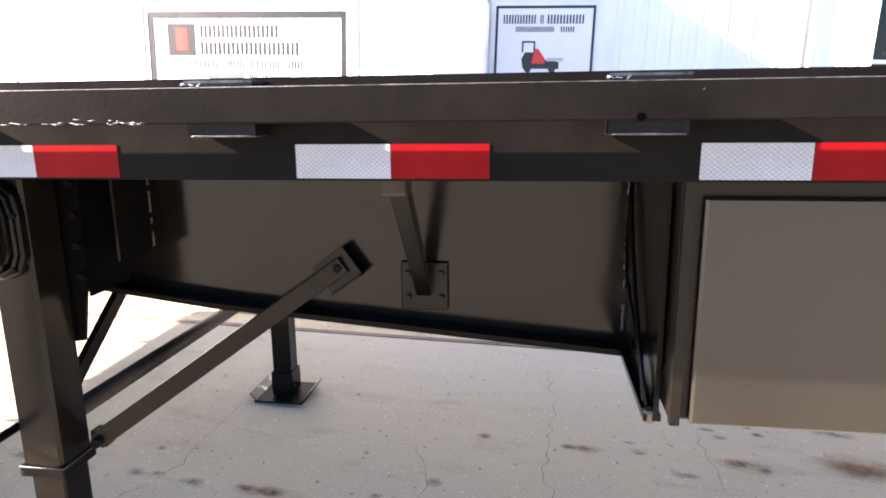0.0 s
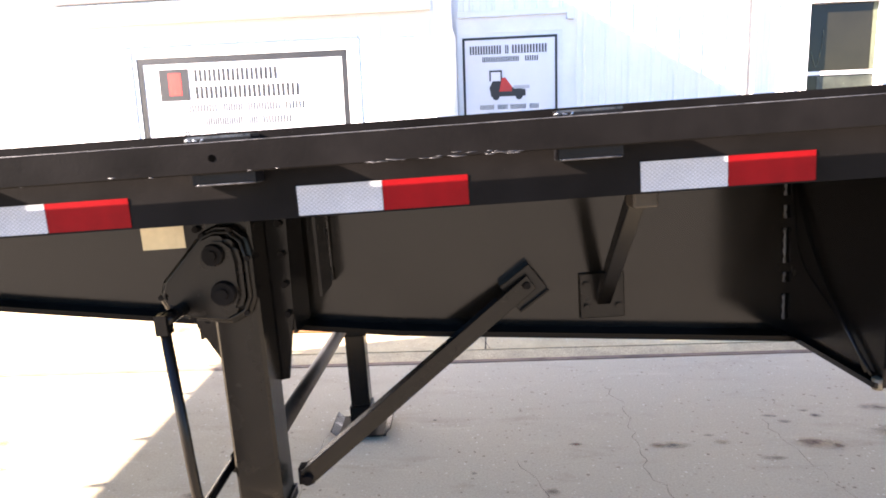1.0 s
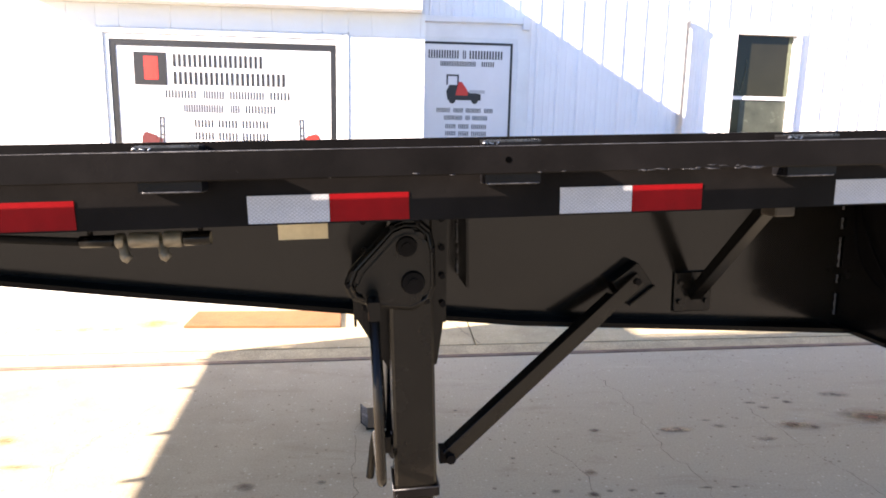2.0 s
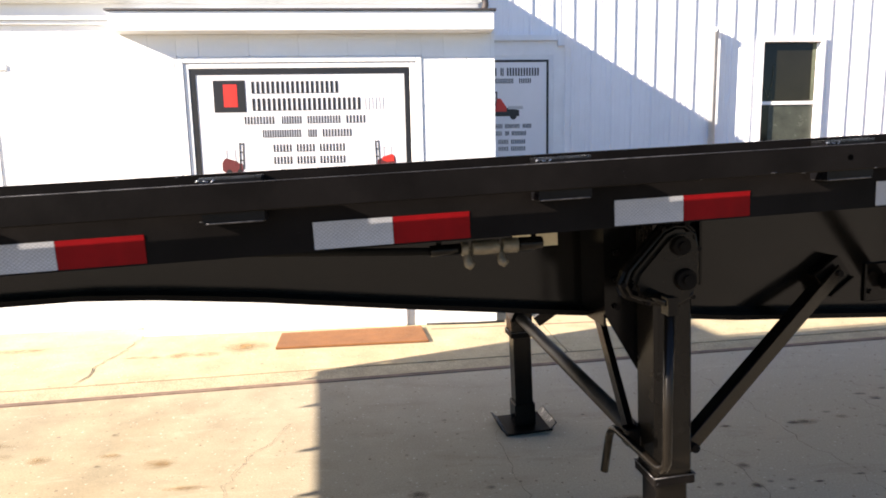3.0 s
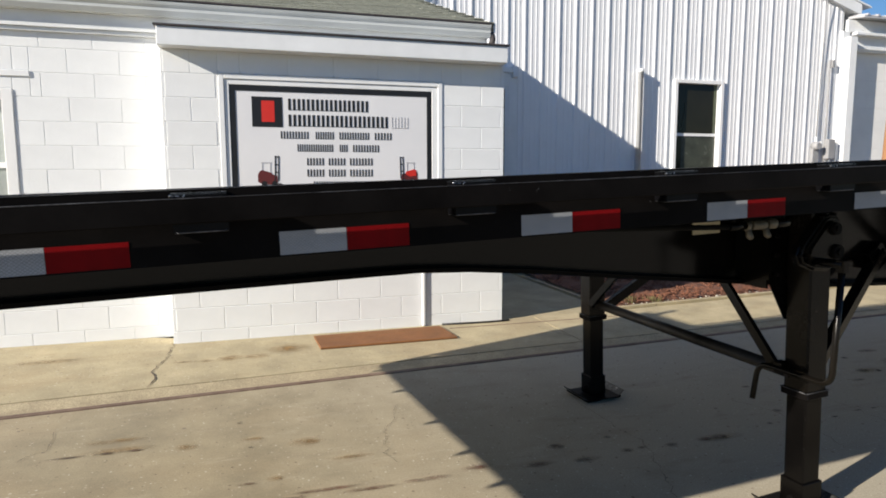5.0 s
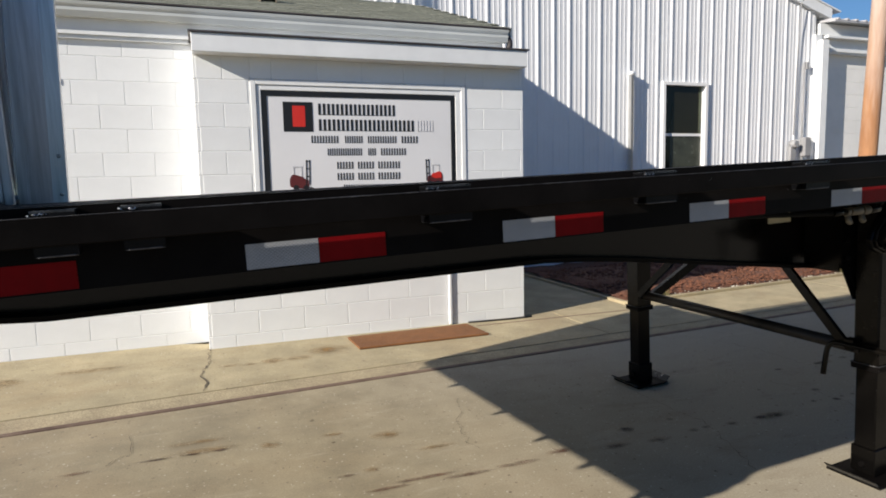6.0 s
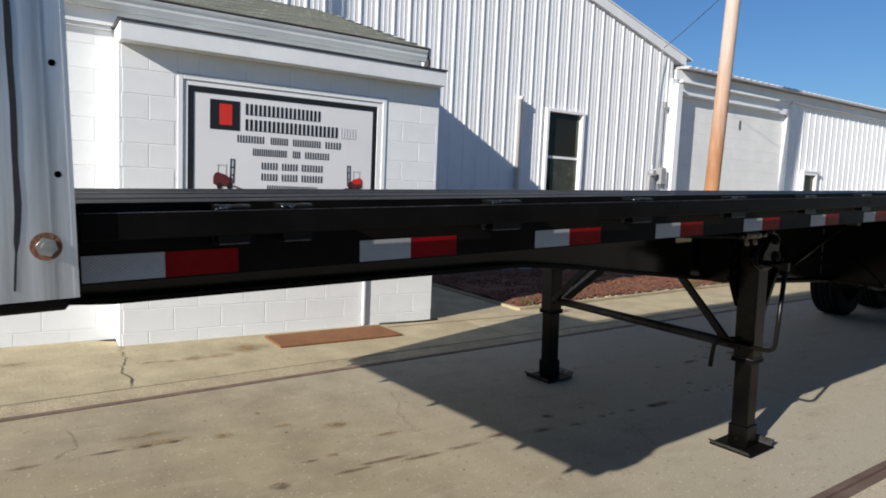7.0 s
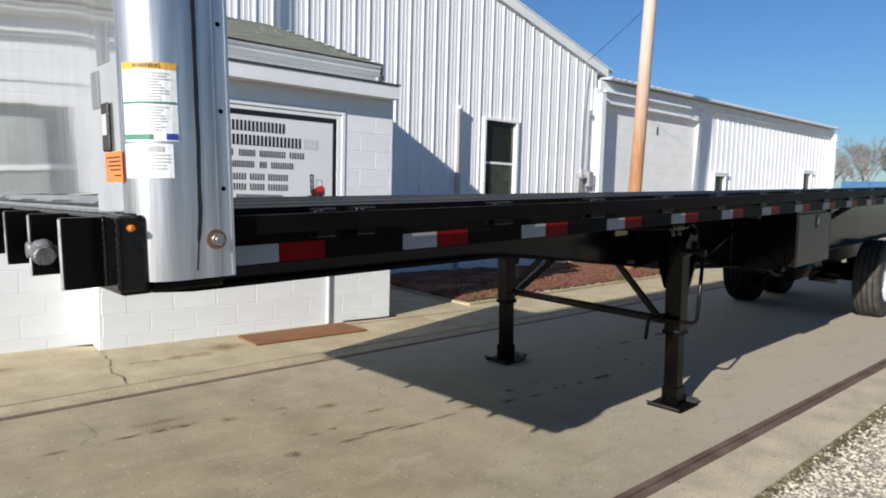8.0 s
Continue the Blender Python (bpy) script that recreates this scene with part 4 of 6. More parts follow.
# nose: front channel, fins, marker lamp, couplings
bm = B()
box(bm, (-0.430, -0.035, -0.096), (-0.36, WIDE + 0.035, 0.092))
box(bm, (-0.36, -0.035, -0.096), (-0.18, 0.10, -0.070))
nose = tp("nose_channel", bm, BLACK, soft=0.006)
for v0, v1 in ((-0.050, 0.118), (WIDE - 0.118, WIDE + 0.050)):
    bm = B()
    box(bm, (-0.434, v0, -0.086), (-0.374, v1 - 0.06 if v0 < 0.5 else v1, 0.096))
    tp("corner_block", bm, LUMPY, nose, soft=0.006)
for v in (0.066, 0.423, 0.80, 1.25, 1.85, 2.33):
    bm = B()
    box(bm, (-0.528, v - 0.009, -0.082), (-0.4305, v + 0.020, 0.090))
    fin = tp("bumper_fin", bm, BLACK, nose, soft=0.003)
    # thin pale plate: sunlight on the worn front face, put in as grey
    bm = B()
    box(bm, (-0.5292, v - 0.0065, -0.084), (-0.5278, v + 0.0175, 0.086))
    for q in bm.verts:
        q.co.z -= lean(-0.5) * max(0.0, v - 0.07)
    tp("worn_face", bm, SUNLIT_GREY, fin, "worn front face, painted pale as if sunlit")
for k in range(2):
    bm = B()
    pts = [((-0.436, -0.434)[k], (0.054, -0.047)[k] + 0.003 * math.sin(i * 3.0), -0.08 + 0.17 * i / 18) for i in range(19)]
    tube(bm, pts, [0.005 + 0.003 * (i % 2) for i in range(19)], 6)
    tp("weld_bead", bm, LUMPY, nose)
bm = B()
tube(bm, [(-0.407, -0.050, 0.066), (-0.407, -0.060, 0.066), (-0.407, -0.067, 0.066)], [0.0095, 0.009, 0.0045], 12)
tp("marker_lamp", bm, AMBER, label="small amber marker lamp")
for v in (0.345,):
    bm = B()
    tube(bm, [(-0.39, v, -0.010), (-0.500, v, -0.010)], 0.016, 10)
    tube(bm, [(-0.492, v, -0.010), (-0.505, v, -0.010), (-0.527, v, -0.012), (-0.537, v, -0.012)], [0.026, 0.036, 0.034, 0.022], 14)
    tube(bm, [(-0.518, v - 0.055, -0.018), (-0.518, v - 0.02, -0.016), (-0.518, v + 0.03, -0.010), (-0.518, v + 0.058, -0.004)], [0.024, 0.028, 0.024, 0.018], 12)
    tube(bm, [(-0.525, v + 0.048, -0.006), (-0.542, v + 0.048, -0.006)], 0.022, 12)
    tp("air_coupling", bm, WEATHERED, nose, "weathered grey air coupling")

# headboard
TOP = 1.28
# plan outline of the corner post, outside first
POST = [(-0.166, -0.078), (-0.300, -0.078)]
POST += [(-0.300 - 0.095 * math.sin(a), 0.017 - 0.095 * math.cos(a)) for a in [radians(9 * k) for k in range(1, 11)]]
POST += [(-0.395, 0.022)]
THICK = 0.006


def offset(outline, d):
    out = []
    for i, p in enumerate(outline):
        a, b = outline[max(i - 1, 0)], outline[min(i + 1, len(outline) - 1)]
        t = Vector((b[0] - a[0], b[1] - a[1])).normalized()
        out.append((p[0] + t.y * d, p[1] - t.x * d))
    return out


for side in (0, 1):
    g = (lambda p: (p[0], mirror(p[1]))) if side else (lambda p: p)
    if side:
        # the far post is a plain folded plate
        POST_NEAR, POST = POST, [(-0.166, -0.078), (-0.300, -0.078), (-0.322, -0.070), (-0.334, -0.050)]
    inner = offset(POST, THICK)
    if offset(POST, 0.001)[0][1] < POST[0][1]:
        inner = offset(POST, -THICK)
    bm = B()
    prism(bm, [g(p) for p in POST + inner[::-1]], 0.099, TOP, "xyz")
    low = [i for i, p in enumerate(POST) if p[0] > -0.386]
    prism(bm, [g(POST[i]) for i in low] + [g(inner[i]) for i in reversed(low)], -0.066, 0.099, "xyz")
    for fc in bm.faces:
        fc.smooth = abs(fc.normal.z) < 0.5
    post = tp("corner_post", bm, ALU, label="brushed aluminium headboard corner post")
    post.data.set_sharp_from_angle(angle=0.6)
    if side == 0:
        near_post = post
POST = POST_NEAR
bm = B()
side_a, side_b = [], []
for i in range(61):
    w = -0.045 + (TOP + 0.03) * i / 60
    wob = 0.0018 * noise.noise(Vector((0, 3.0, w * 9))) + 0.002 * math.sin(w * 2.0)
    half = 0.0050 + 0.0016 * noise.noise(Vector((7.0, 3.0, w * 14)))
    if i < 4:
        half *= 0.35
    side_a.append((-0.252 - 0.012 * max(0.0, 0.1 - w) / 0.14 + wob - half, w))
    side_b.append((-0.252 - 0.012 * max(0.0, 0.1 - w) / 0.14 + wob + half, w))
prism(bm, side_a + side_b[::-1], -0.0802, -0.0775, "xzy")
tp("seam", bm, SIGN_BLACK, near_post, "black sealant line")
for u, w in ((-0.190, 0.349), (-0.190, 0.157), (-0.190, 0.56), (-0.190, 0.83)):
    bm = B()
    tube(bm, [(u, -0.074, w), (u, -0.0786, w)], 0.0060, 10)
    tp("rivet_hole", bm, HOLE, near_post)
for u0, u1, y in ((-0.1735, -0.1665, -0.0805), (-0.206, -0.203, -0.0792)):
    bm = B()
    box(bm, (u0, y, -0.064), (u1, -0.0775, TOP - 0.004))
    tp("edge_bead", bm, ALU, near_post)
bm = B()
tube(bm, [(-0.214, -0.078, 0.030), (-0.214, -0.081, 0.030)], 0.025, 20)
tp("washer", bm, RUST, near_post, "rusty washer")
bm = B()
tube(bm, [(-0.214, -0.081, 0.030), (-0.214, -0.096, 0.030)], 0.017, 6)
tube(bm, [(-0.214, -0.096, 0.030), (-0.214, -0.103, 0.030)], 0.009, 10)
tp("hex_bolt", bm, STEEL, near_post)
bm = B()
nv, nw = 40, 20
for j in range(nw):
    for i in range(nv):
        a0, a1 = 0.10 + (WIDE - 0.06) * i / nv, 0.10 + (WIDE - 0.06) * (i + 1) / nv
        b0, b1 = 0.095 + (TOP - 0.12) * j / nw, 0.095 + (TOP - 0.12) * (j + 1) / nw

        def sheet(v, w):
            return (-0.325 + 0.0022 * noise.noise(Vector((v * 2.2, w * 3.0, 1.0))), v, w)
        bm.faces.new([bm.verts.new(sheet(*p)) for p in ((a0, b0), (a0, b1), (a1, b1), (a1, b0))])
bmesh.ops.remove_doubles(bm, verts=bm.verts, dist=1e-5)
for fc in bm.faces:
    fc.smooth = True
bmesh.ops.recalc_face_normals(bm, faces=bm.faces)
r = bmesh.ops.solidify(bm, geom=bm.faces[:], thickness=0.004)
panel = tp("headboard_panel", bm, ALU_POLISHED, label="polished aluminium headboard sheet")
bm = B()
box(bm, (-0.41, -0.02, TOP - 0.05), (-0.30, WIDE + 0.02, TOP + 0.006))
tp("top_rail", bm, ALU, panel, soft=0.006)
for v in (0.42, 0.86, 1.30, 1.74, 2.1):
    bm = B()
    box(bm, (-0.319, v, 0.104), (-0.285, v + 0.04, TOP - 0.05))
    tp("stiffener", bm, ALU, panel)
bm = B()
box(bm, (-0.392, 0.12, 0.093), (-0.330, WIDE - 0.12, 0.102))
tp("sill_angle", bm, ALU, panel)
bm = B()
box(bm, (-0.3985, 0.020, 0.099), (-0.3945, 0.235, TOP - 0.05))
box(bm, (-0.3945, 0.231, 0.099), (-0.326, 0.235, TOP - 0.05))
tp("post_flange", bm, ALU_POLISHED, panel)
def leant(bm):
    """Tips a piece of the far post back towards the deck."""
    for q in bm.verts:
        q.co.x += 0.042 * q.co.z
    return bm


FAR = WIDE - 0.012
bm = B()
box(bm, (-0.318, FAR, 0.098), (-0.164, FAR + 0.006, TOP))
far_web = tp("far_post_web", leant(bm), ALU, panel)
bm = B()
box(bm, (-0.170, FAR - 0.018, 0.050), (-0.104, FAR - 0.009, TOP))
for q in bm.verts:
    q.co.y += 0.20 * (q.co.x + 0.104)
box(bm, (-0.108, FAR - 0.009, 0.050), (-0.104, FAR + 0.050, TOP))
tp("far_post_flange", leant(bm), ALU, far_web)
bm = B()
box(bm, (-0.163, FAR - 0.021, 0.052), (-0.107, FAR - 0.0185, 0.318))
for q in bm.verts:
    q.co.y += 0.20 * (q.co.x + 0.104)
tp("splice_plate", leant(bm), ALU, far_web)
for u, w in ((-0.131, 0.304), (-0.128, 0.112), (-0.137, 1.10)):
    bm = B()
    tube(bm, [(u, FAR - 0.016, w), (u, FAR - 0.030, w), (u, FAR - 0.034, w)], [0.010, 0.010, 0.006], 10)
    tp("bolt", leant(bm), STEEL if w < 0.5 else HOLE, far_web)
bm = B()
box(bm, (-0.282, FAR - 0.012, 0.098), (-0.272, FAR - 0.001, TOP))
tp("far_post_rib", leant(bm), ALU, far_web)
bm = B()
box(bm, (-0.324, FAR - 0.030, 0.098), (-0.318, FAR + 0.004, TOP))
tp("joint_bead", leant(bm), ALU_POLISHED, far_web)
# small fittings on the front
bm = B()
box(bm, (-0.4060, 0.086, 0.250), (-0.3995, 0.140, 0.370))
holder = tp("latch_holder", bm, SIGN_BLACK, panel, "black plastic holder", soft=0.004)
bm = B()
box(bm, (-0.4072, 0.094, 0.290), (-0.4055, 0.131, 0.342))
tp("holder_face", bm, SIGN_GREY, holder, "grey faced insert")
for v0, v1, w0, w1 in ((0.165, 0.232, 0.362, 0.455), (0.074, 0.170, 0.466, 0.560)):
    bm = B()
    box(bm, (-0.4005, v0, w0), (-0.3988, v1, w1))
    tp("backing_plate", bm, ALU, panel, "dull aluminium backing plate")
bm = B()
box(bm, (-0.4003, 0.011, 0.174), (-0.3988, 0.146, 0.248))
caution = tp("caution_label", bm, SIGN_ORANGE, panel, "orange caution label")
for a, b in ((0.232, 0.11), (0.222, 0.09), (0.212, 0.10), (0.202, 0.08), (0.188, 0.05)):
    bm = B()
    box(bm, (-0.4012, 0.022, a), (-0.4005, 0.022 + b, a + 0.004))
    tp("text_bar", bm, SIGN_BLACK, caution)


def along_post(s):
    """A point of the post's outside, s metres from its rear edge, with its outward normal."""
    for a, b in zip(POST, POST[1:]):
        d = math.dist(a, b)
        if s <= d or b is POST[-1]:
            t = Vector((b[0] - a[0], b[1] - a[1])).normalized()
            return Vector((a[0] + t.x * s, a[1] + t.y * s)), Vector((t.y, -t.x))
        s -= d


SIGNN = -1 if along_post(0.05)[1].y > 0 else 1


def decal(name, s0, s1, w0, w1, mat, lift=0.0012, label=""):
    """A sticker bent round the post."""
    bm = B()
    k = 10
    grid = []
    for i in range(k + 1):
        p, nrm = along_post(s0 + (s1 - s0) * i / k)
        q = p + nrm * SIGNN * lift
        grid.append([bm.verts.new((q.x, q.y, w)) for w in (w0, w1)])
    for a, b in zip(grid, grid[1:]):
        bm.faces.new((a[0], b[0], b[1], a[1]))
    bmesh.ops.recalc_face_normals(bm, faces=bm.faces)
    return tp(name, bm, mat, near_post, label)


S0, S1 = 0.130, 0.262
decal("warning_sticker", S0, S1, 0.270, 0.452, STICKER, label="white warning sticker with yellow header")
decal("sticker_header", S0, S1, 0.437, 0.452, SIGN_YELLOW, 0.0022)
decal("sticker_rule", S0 + 0.002, S1, 0.357, 0.362, SIGN_GREEN, 0.0022)
decal("sticker_rule", S0 + 0.056, S1, 0.274, 0.286, SIGN_GREEN, 0.0022)
decal("sticker_mark", S0 + 0.002, S0 + 0.028, 0.274, 0.288, SIGN_BLUE, 0.0022)
rnd = random.Random(4)
for k in range(10):
    w = 0.426 - 0.0066 * k if k < 9 else 0.366
    decal("text_bar", S0 + 0.012 + rnd.uniform(0, 0.03), S1 - 0.012 - rnd.uniform(0, 0.02), w, w + 0.0022, SIGN_GREY, 0.0022)
for k in range(9):
    w = 0.348 - 0.0066 * k
    decal("text_bar", S0 + 0.012 + rnd.uniform(0, 0.03), S1 - 0.012 - rnd.uniform(0, 0.02), w, w + 0.0022, SIGN_GREY, 0.0022)
decal("maker_sticker", S0 + 0.014, S1 + 0.002, 0.183, 0.264, STICKER, label="white sticker with grey lines")
decal("sticker_mark", S0 + 0.035, S0 + 0.07, 0.246, 0.258, SIGN_GREY, 0.0022)
for k in range(5):
    decal("text_bar", S0 + 0.022 + 0.008 * (k > 2), S1 - 0.006 - 0.02 * (k > 2), 0.236 - 0.008 * k, 0.2385 - 0.008 * k, SIGN_GREY, 0.0022)
# the readable header word, bent round the post as well
fc = bpy.data.curves.new("word", "FONT")
fc.body, fc.size, fc.align_x = "WARNING", 0.0130, "CENTER"
word = new("word", fc)
word_mesh = bpy.data.meshes.new_from_object(word.evaluated_get(bpy.context.evaluated_depsgraph_get()))
bpy.data.objects.remove(word)
bm = B()
bm.from_mesh(word_mesh)
for v in bm.verts:
    p, nrm = along_post((S0 + S1) / 2 - v.co.x)
    q = p + nrm * SIGNN * 0.0032
    v.co = (q.x, q.y, 0.4398 + v.co.y)
tp("header_word", bm, SIGN_BLACK, near_post, "black word WARNING")


# wheels
def wheel(u, v, r=0.50, wide=0.27):
    bm = B()
    prof = [(0.30, -0.5), (0.44, -0.5), (0.48, -0.46), (0.50, -0.40), (0.50, 0.40), (0.48, 0.46), (0.44, 0.5), (0.30, 0.5)]
    k = 40
    rings = []
    for i in range(k):
        a = i / k * math.tau
        rings.append([bm.verts.new((u + p * r / 0.5 * math.cos(a), v + q * wide, GROUND_W - 0.0367 * (u - 3.25) + r + p * r / 0.5 * math.sin(a))) for p, q in prof])
    for a, b in zip(rings, rings[1:] + rings[:1]):
        for j in range(len(prof) - 1):
            bm.faces.new((a[j], a[j + 1], b[j + 1], b[j]))
        bm.faces.new((a[-1], a[0], b[0], b[-1]))
    bmesh.ops.recalc_face_normals(bm, faces=bm.faces)
    # sun and shade by colour: paler rubber on near tyres, darker on far ones
    w = tp("wheel", bm, SUNLIT_TREAD if v < 0.7 else RUBBER, label="black rubber truck tyre on steel rim")
    zc = GROUND_W - 0.0367 * (u - 3.25) + r
    for q in (-0.30, -0.10, 0.10, 0.30):
        bm = B()
        pts = [(u + (r + 0.001) * math.cos(a), v + q * wide, zc + (r + 0.001) * math.sin(a)) for a in [i / 40 * math.tau for i in range(41)]]
        tube(bm, pts, 0.007, 5, False)
        tp("tread_groove", bm, SIGN_BLACK, w)
    bm = B()
    prof = [(0.30, -0.45), (0.285, -0.42), (0.27, -0.15), (0.10, -0.10), (0.09, -0.30), (0.0, -0.30)]
    rings = [[bm.verts.new((u + p * math.cos(a), v + q * wide, zc + p * math.sin(a))) for p, q in prof] for a in [i / 28 * math.tau for i in range(28)]]
    for a, b in zip(rings, rings[1:] + rings[:1]):
        for j in range(len(prof) - 1):
            bm.faces.new((a[j], a[j + 1], b[j + 1], b[j]))
    bmesh.ops.remove_doubles(bm, verts=bm.verts, dist=1e-4)
    bmesh.ops.recalc_face_normals(bm, faces=bm.faces)
    # likewise grey for the near rims, black for the shaded far ones
    tp("rim", bm, SIGN_GREY if v < 0.7 else BLACK, w, "dull steel rim")


for u in (8.9, 10.15):
    wheel(u, 0.555, wide=0.30)
    wheel(u, WIDE - 0.25, wide=0.33)
    bm = B()
    tube(bm, [(u, 0.5, GROUND_W - 0.0367 * (u - 3.25) + 0.5), (u, WIDE - 0.2, GROUND_W - 0.0367 * (u - 3.25) + 0.5)], 0.07, 12)
    tp("axle", bm, BLACK)
    for v in (1.1, WIDE - 1.1):
        bm = B()
        prism(bm, [(u - 0.35, -0.6), (u + 0.35, -0.6), (u + 0.12, -1.05), (u - 0.12, -1.05)], v - 0.05, v + 0.05, "xzy")
        tp("suspension_hanger", bm, BLACK)
# suspension frame between the wheels, its cross beams, air tanks and mud flaps
for v in (1.04, 1.62):
    bm = B()
    box(bm, (7.2, v - 0.05, -0.92), (10.9, v + 0.05, -0.63))
    tp("slider_rail", bm, BLACK, soft=0.004)
for u in (7.3, 8.1, 9.2, 10.4):
    bm = B()
    box(bm, (u, 1.09, -0.88), (u + 0.12, 1.57, -0.64))
    tp("slider_beam", bm, BLACK, soft=0.004)
for u, v, w in ((7.0, 0.98, -0.86), (6.9, 1.40, -0.84)):
    bm = B()
    tube(bm, [(u - 0.02, v, w), (u, v, w), (u + 0.75, v, w), (u + 0.77, v, w)], [0.08, 0.13, 0.13, 0.08], 16)
    tp("air_tank", bm, BLACK)
for u in (8.6, 9.8):
    for v in (1.12, 1.60):
        bm = B()
        tube(bm, [(u + 0.5, v, -0.92), (u + 0.5, v, -1.0), (u + 0.5, v, -1.12), (u + 0.5, v, -1.2)], [0.10, 0.14, 0.14, 0.09], 14)
        tp("air_spring", bm, RUBBER)
        bm = B()
        beam(bm, (u - 0.3, v, -1.10), (u + 0.62, v, -1.24), 0.09, 0.07)
        tp("trailing_arm", bm, BLACK, soft=0.005)
bm = B()
tube(bm, arc([(6.2, 1.0, -0.66), (6.6, 1.02, -0.86), (7.4, 1.05, -0.98), (8.0, 1.05, -0.92)], 0.2), 0.011, 8)
tp("air_hose", bm, CABLE)

# ---- the block office with its shingled lean-to roof ----
office = thing("office_building", pose(-2.6, 5.2, 0), "white-painted concrete block office with a shingled shed roof", "building")
OX = Vector((2.6, -5.2, 0))


def op(name, bm, mat, parent=None, label="", soft=0.0):
    if soft:
        soften(bm, soft)
    return part(name, bm, mat, parent or office, label, OX)


YB, YL, XL, XR = 5.20, 5.50, -4.13, -1.115
bump = None
for lo, hi in (((XL, YB + 0.0045, 0), (-3.7065, 5.5, 2.68)), ((-1.7335, YB + 0.0045, 0), (XR - 0.007, 5.5, 2.68)), ((-3.7065, YB + 0.0045, 0), (-1.7335, 5.5, 0.62)), ((-3.7065, YB + 0.0045, 2.315), (-1.7335, 5.5, 2.68)), ((-3.7065, YB + 0.08, 0.62), (-1.7335, 5.5, 2.315)), ((XR - 0.25, 5.5, 0), (XR - 0.007, 8.2, 2.70))):
    bm = B()
    box(bm, lo, hi)
    seg = op("wall", bm, MORTAR, label="white-painted block wall of the sign bay")
    bump = bump or seg
WX0, WX1, WZ0, WZ1 = -6.20, -5.30, 0.95, 2.15
left = None
for lo, hi in (((WX1, YL + 0.0045, 0), (XL, YL + 0.25, 2.75)), ((-14, YL + 0.0045, 0), (WX0, YL + 0.25, 2.75)), ((WX0, YL + 0.0045, 0), (WX1, YL + 0.25, WZ0)), ((WX0, YL + 0.0045, WZ1), (WX1, YL + 0.25, 2.75))):
    bm = B()
    box(bm, lo, hi)
    seg = op("wall", bm, MORTAR, label="white-painted block wall")
    left = left or seg

COURSE, LONG, GAP = 0.198, 0.396, 0.005
MESHES = {}


def block(x0, x1, z0, z1, y, parent, face="y"):
    """One wall block, its face a little proud of the mortar; alike blocks share a mesh."""
    w, h = round(x1 - x0 - GAP, 3), round(z1 - z0 - GAP, 3)
    if w < 0.02 or h < 0.02:
        return
    key = (w, h, face)
    if key not in MESHES:
        b = B()
        if face == "y":
            box(b, (-w / 2, 0, -h / 2), (w / 2, 0.02, h / 2))
        else:
            box(b, (-0.02, -w / 2, -h / 2), (0, w / 2, h / 2))
        soften(b, 0.0022)
        me = bpy.data.meshes.new("block")
        b.to_mesh(me)
        b.free()
        me.materials.append(BLOCK)
        MESHES[key] = me
    o = new("block", MESHES[key])
    o.parent = parent
    o.location = (Vector(((x0 + x1) / 2, y, (z0 + z1) / 2)) if face == "y" else Vector((y, (x0 + x1) / 2, (z0 + z1) / 2))) + OX


def block_wall(x0, x1, top, y, parent, holes=(), face="y", phase=0.0):
    k, z = 0, 0.11 - COURSE
    while z < top - 0.02:
        za, zb = max(z, 0.0), min(z + COURSE, top)
        x = x0 - (phase + (LONG / 2 if k % 2 else 0.0)) % LONG
        while x < x1 - 0.01:
            a, b = max(x, x0), min(x + LONG, x1)
            pieces = [(a, b, za, zb)]
            for hx0, hx1, hz0, hz1 in holes:
                rest = []
                for p0, p1, q0, q1 in pieces:
                    if p1 <= hx0 or p0 >= hx1 or q1 <= hz0 or q0 >= hz1:
                        rest.append((p0, p1, q0, q1))
                        continue
                    if p0 < hx0:
                        rest.append((p0, hx0, q0, q1))
                    if p1 > hx1:
                        rest.append((hx1, p1, q0, q1))
                    if q0 < hz0:
                        rest.append((max(p0, hx0), min(p1, hx1), q0, hz0))
                    if q1 > hz1:
                        rest.append((max(p0, hx0), min(p1, hx1), hz1, q1))
                pieces = rest
            for p in pieces:
                block(*p, y, parent, face)
            x += LONG
        z += COURSE
        k += 1


# sign bay trim, sign frame
bm = B()
SX0, SX1, SZ0, SZ1 = -3.617, -1.838, 1.02, 2.208
FX0, FX1, FZ1 = -3.705, -1.735, 2.300
for lo, hi in (((FX0, YB - 0.006, 0.62), (FX0 + 0.045, YB + 0.076, FZ1)), ((FX1 - 0.045, YB - 0.006, 0.62), (FX1, YB + 0.076, FZ1)), ((FX0 + 0.045, YB - 0.006, FZ1 - 0.045), (FX1 - 0.045, YB + 0.076, FZ1)), ((FX0 + 0.045, YB - 0.006, 0.62), (FX1 - 0.045, YB + 0.076, 0.66))):
    box(bm, lo, hi)
op("sign_bay_trim", bm, TRIM, soft=0.004)
bm = B()
for lo, hi in (((FX0 + 0.047, YB + 0.004, 0.664), (SX0 - 0.003, YB + 0.075, FZ1 - 0.047)), ((SX1 + 0.003, YB + 0.004, 0.664), (FX1 - 0.047, YB + 0.075, FZ1 - 0.047)), ((SX0 - 0.003, YB + 0.004, SZ1 + 0.003), (SX1 + 0.003, YB + 0.075, FZ1 - 0.047)), ((SX0 - 0.003, YB + 0.004, 0.664), (SX1 + 0.003, YB + 0.075, SZ0 - 0.003))):
    box(bm, lo, hi)
op("inner_trim", bm, TRIM, soft=0.003)
bm = B()
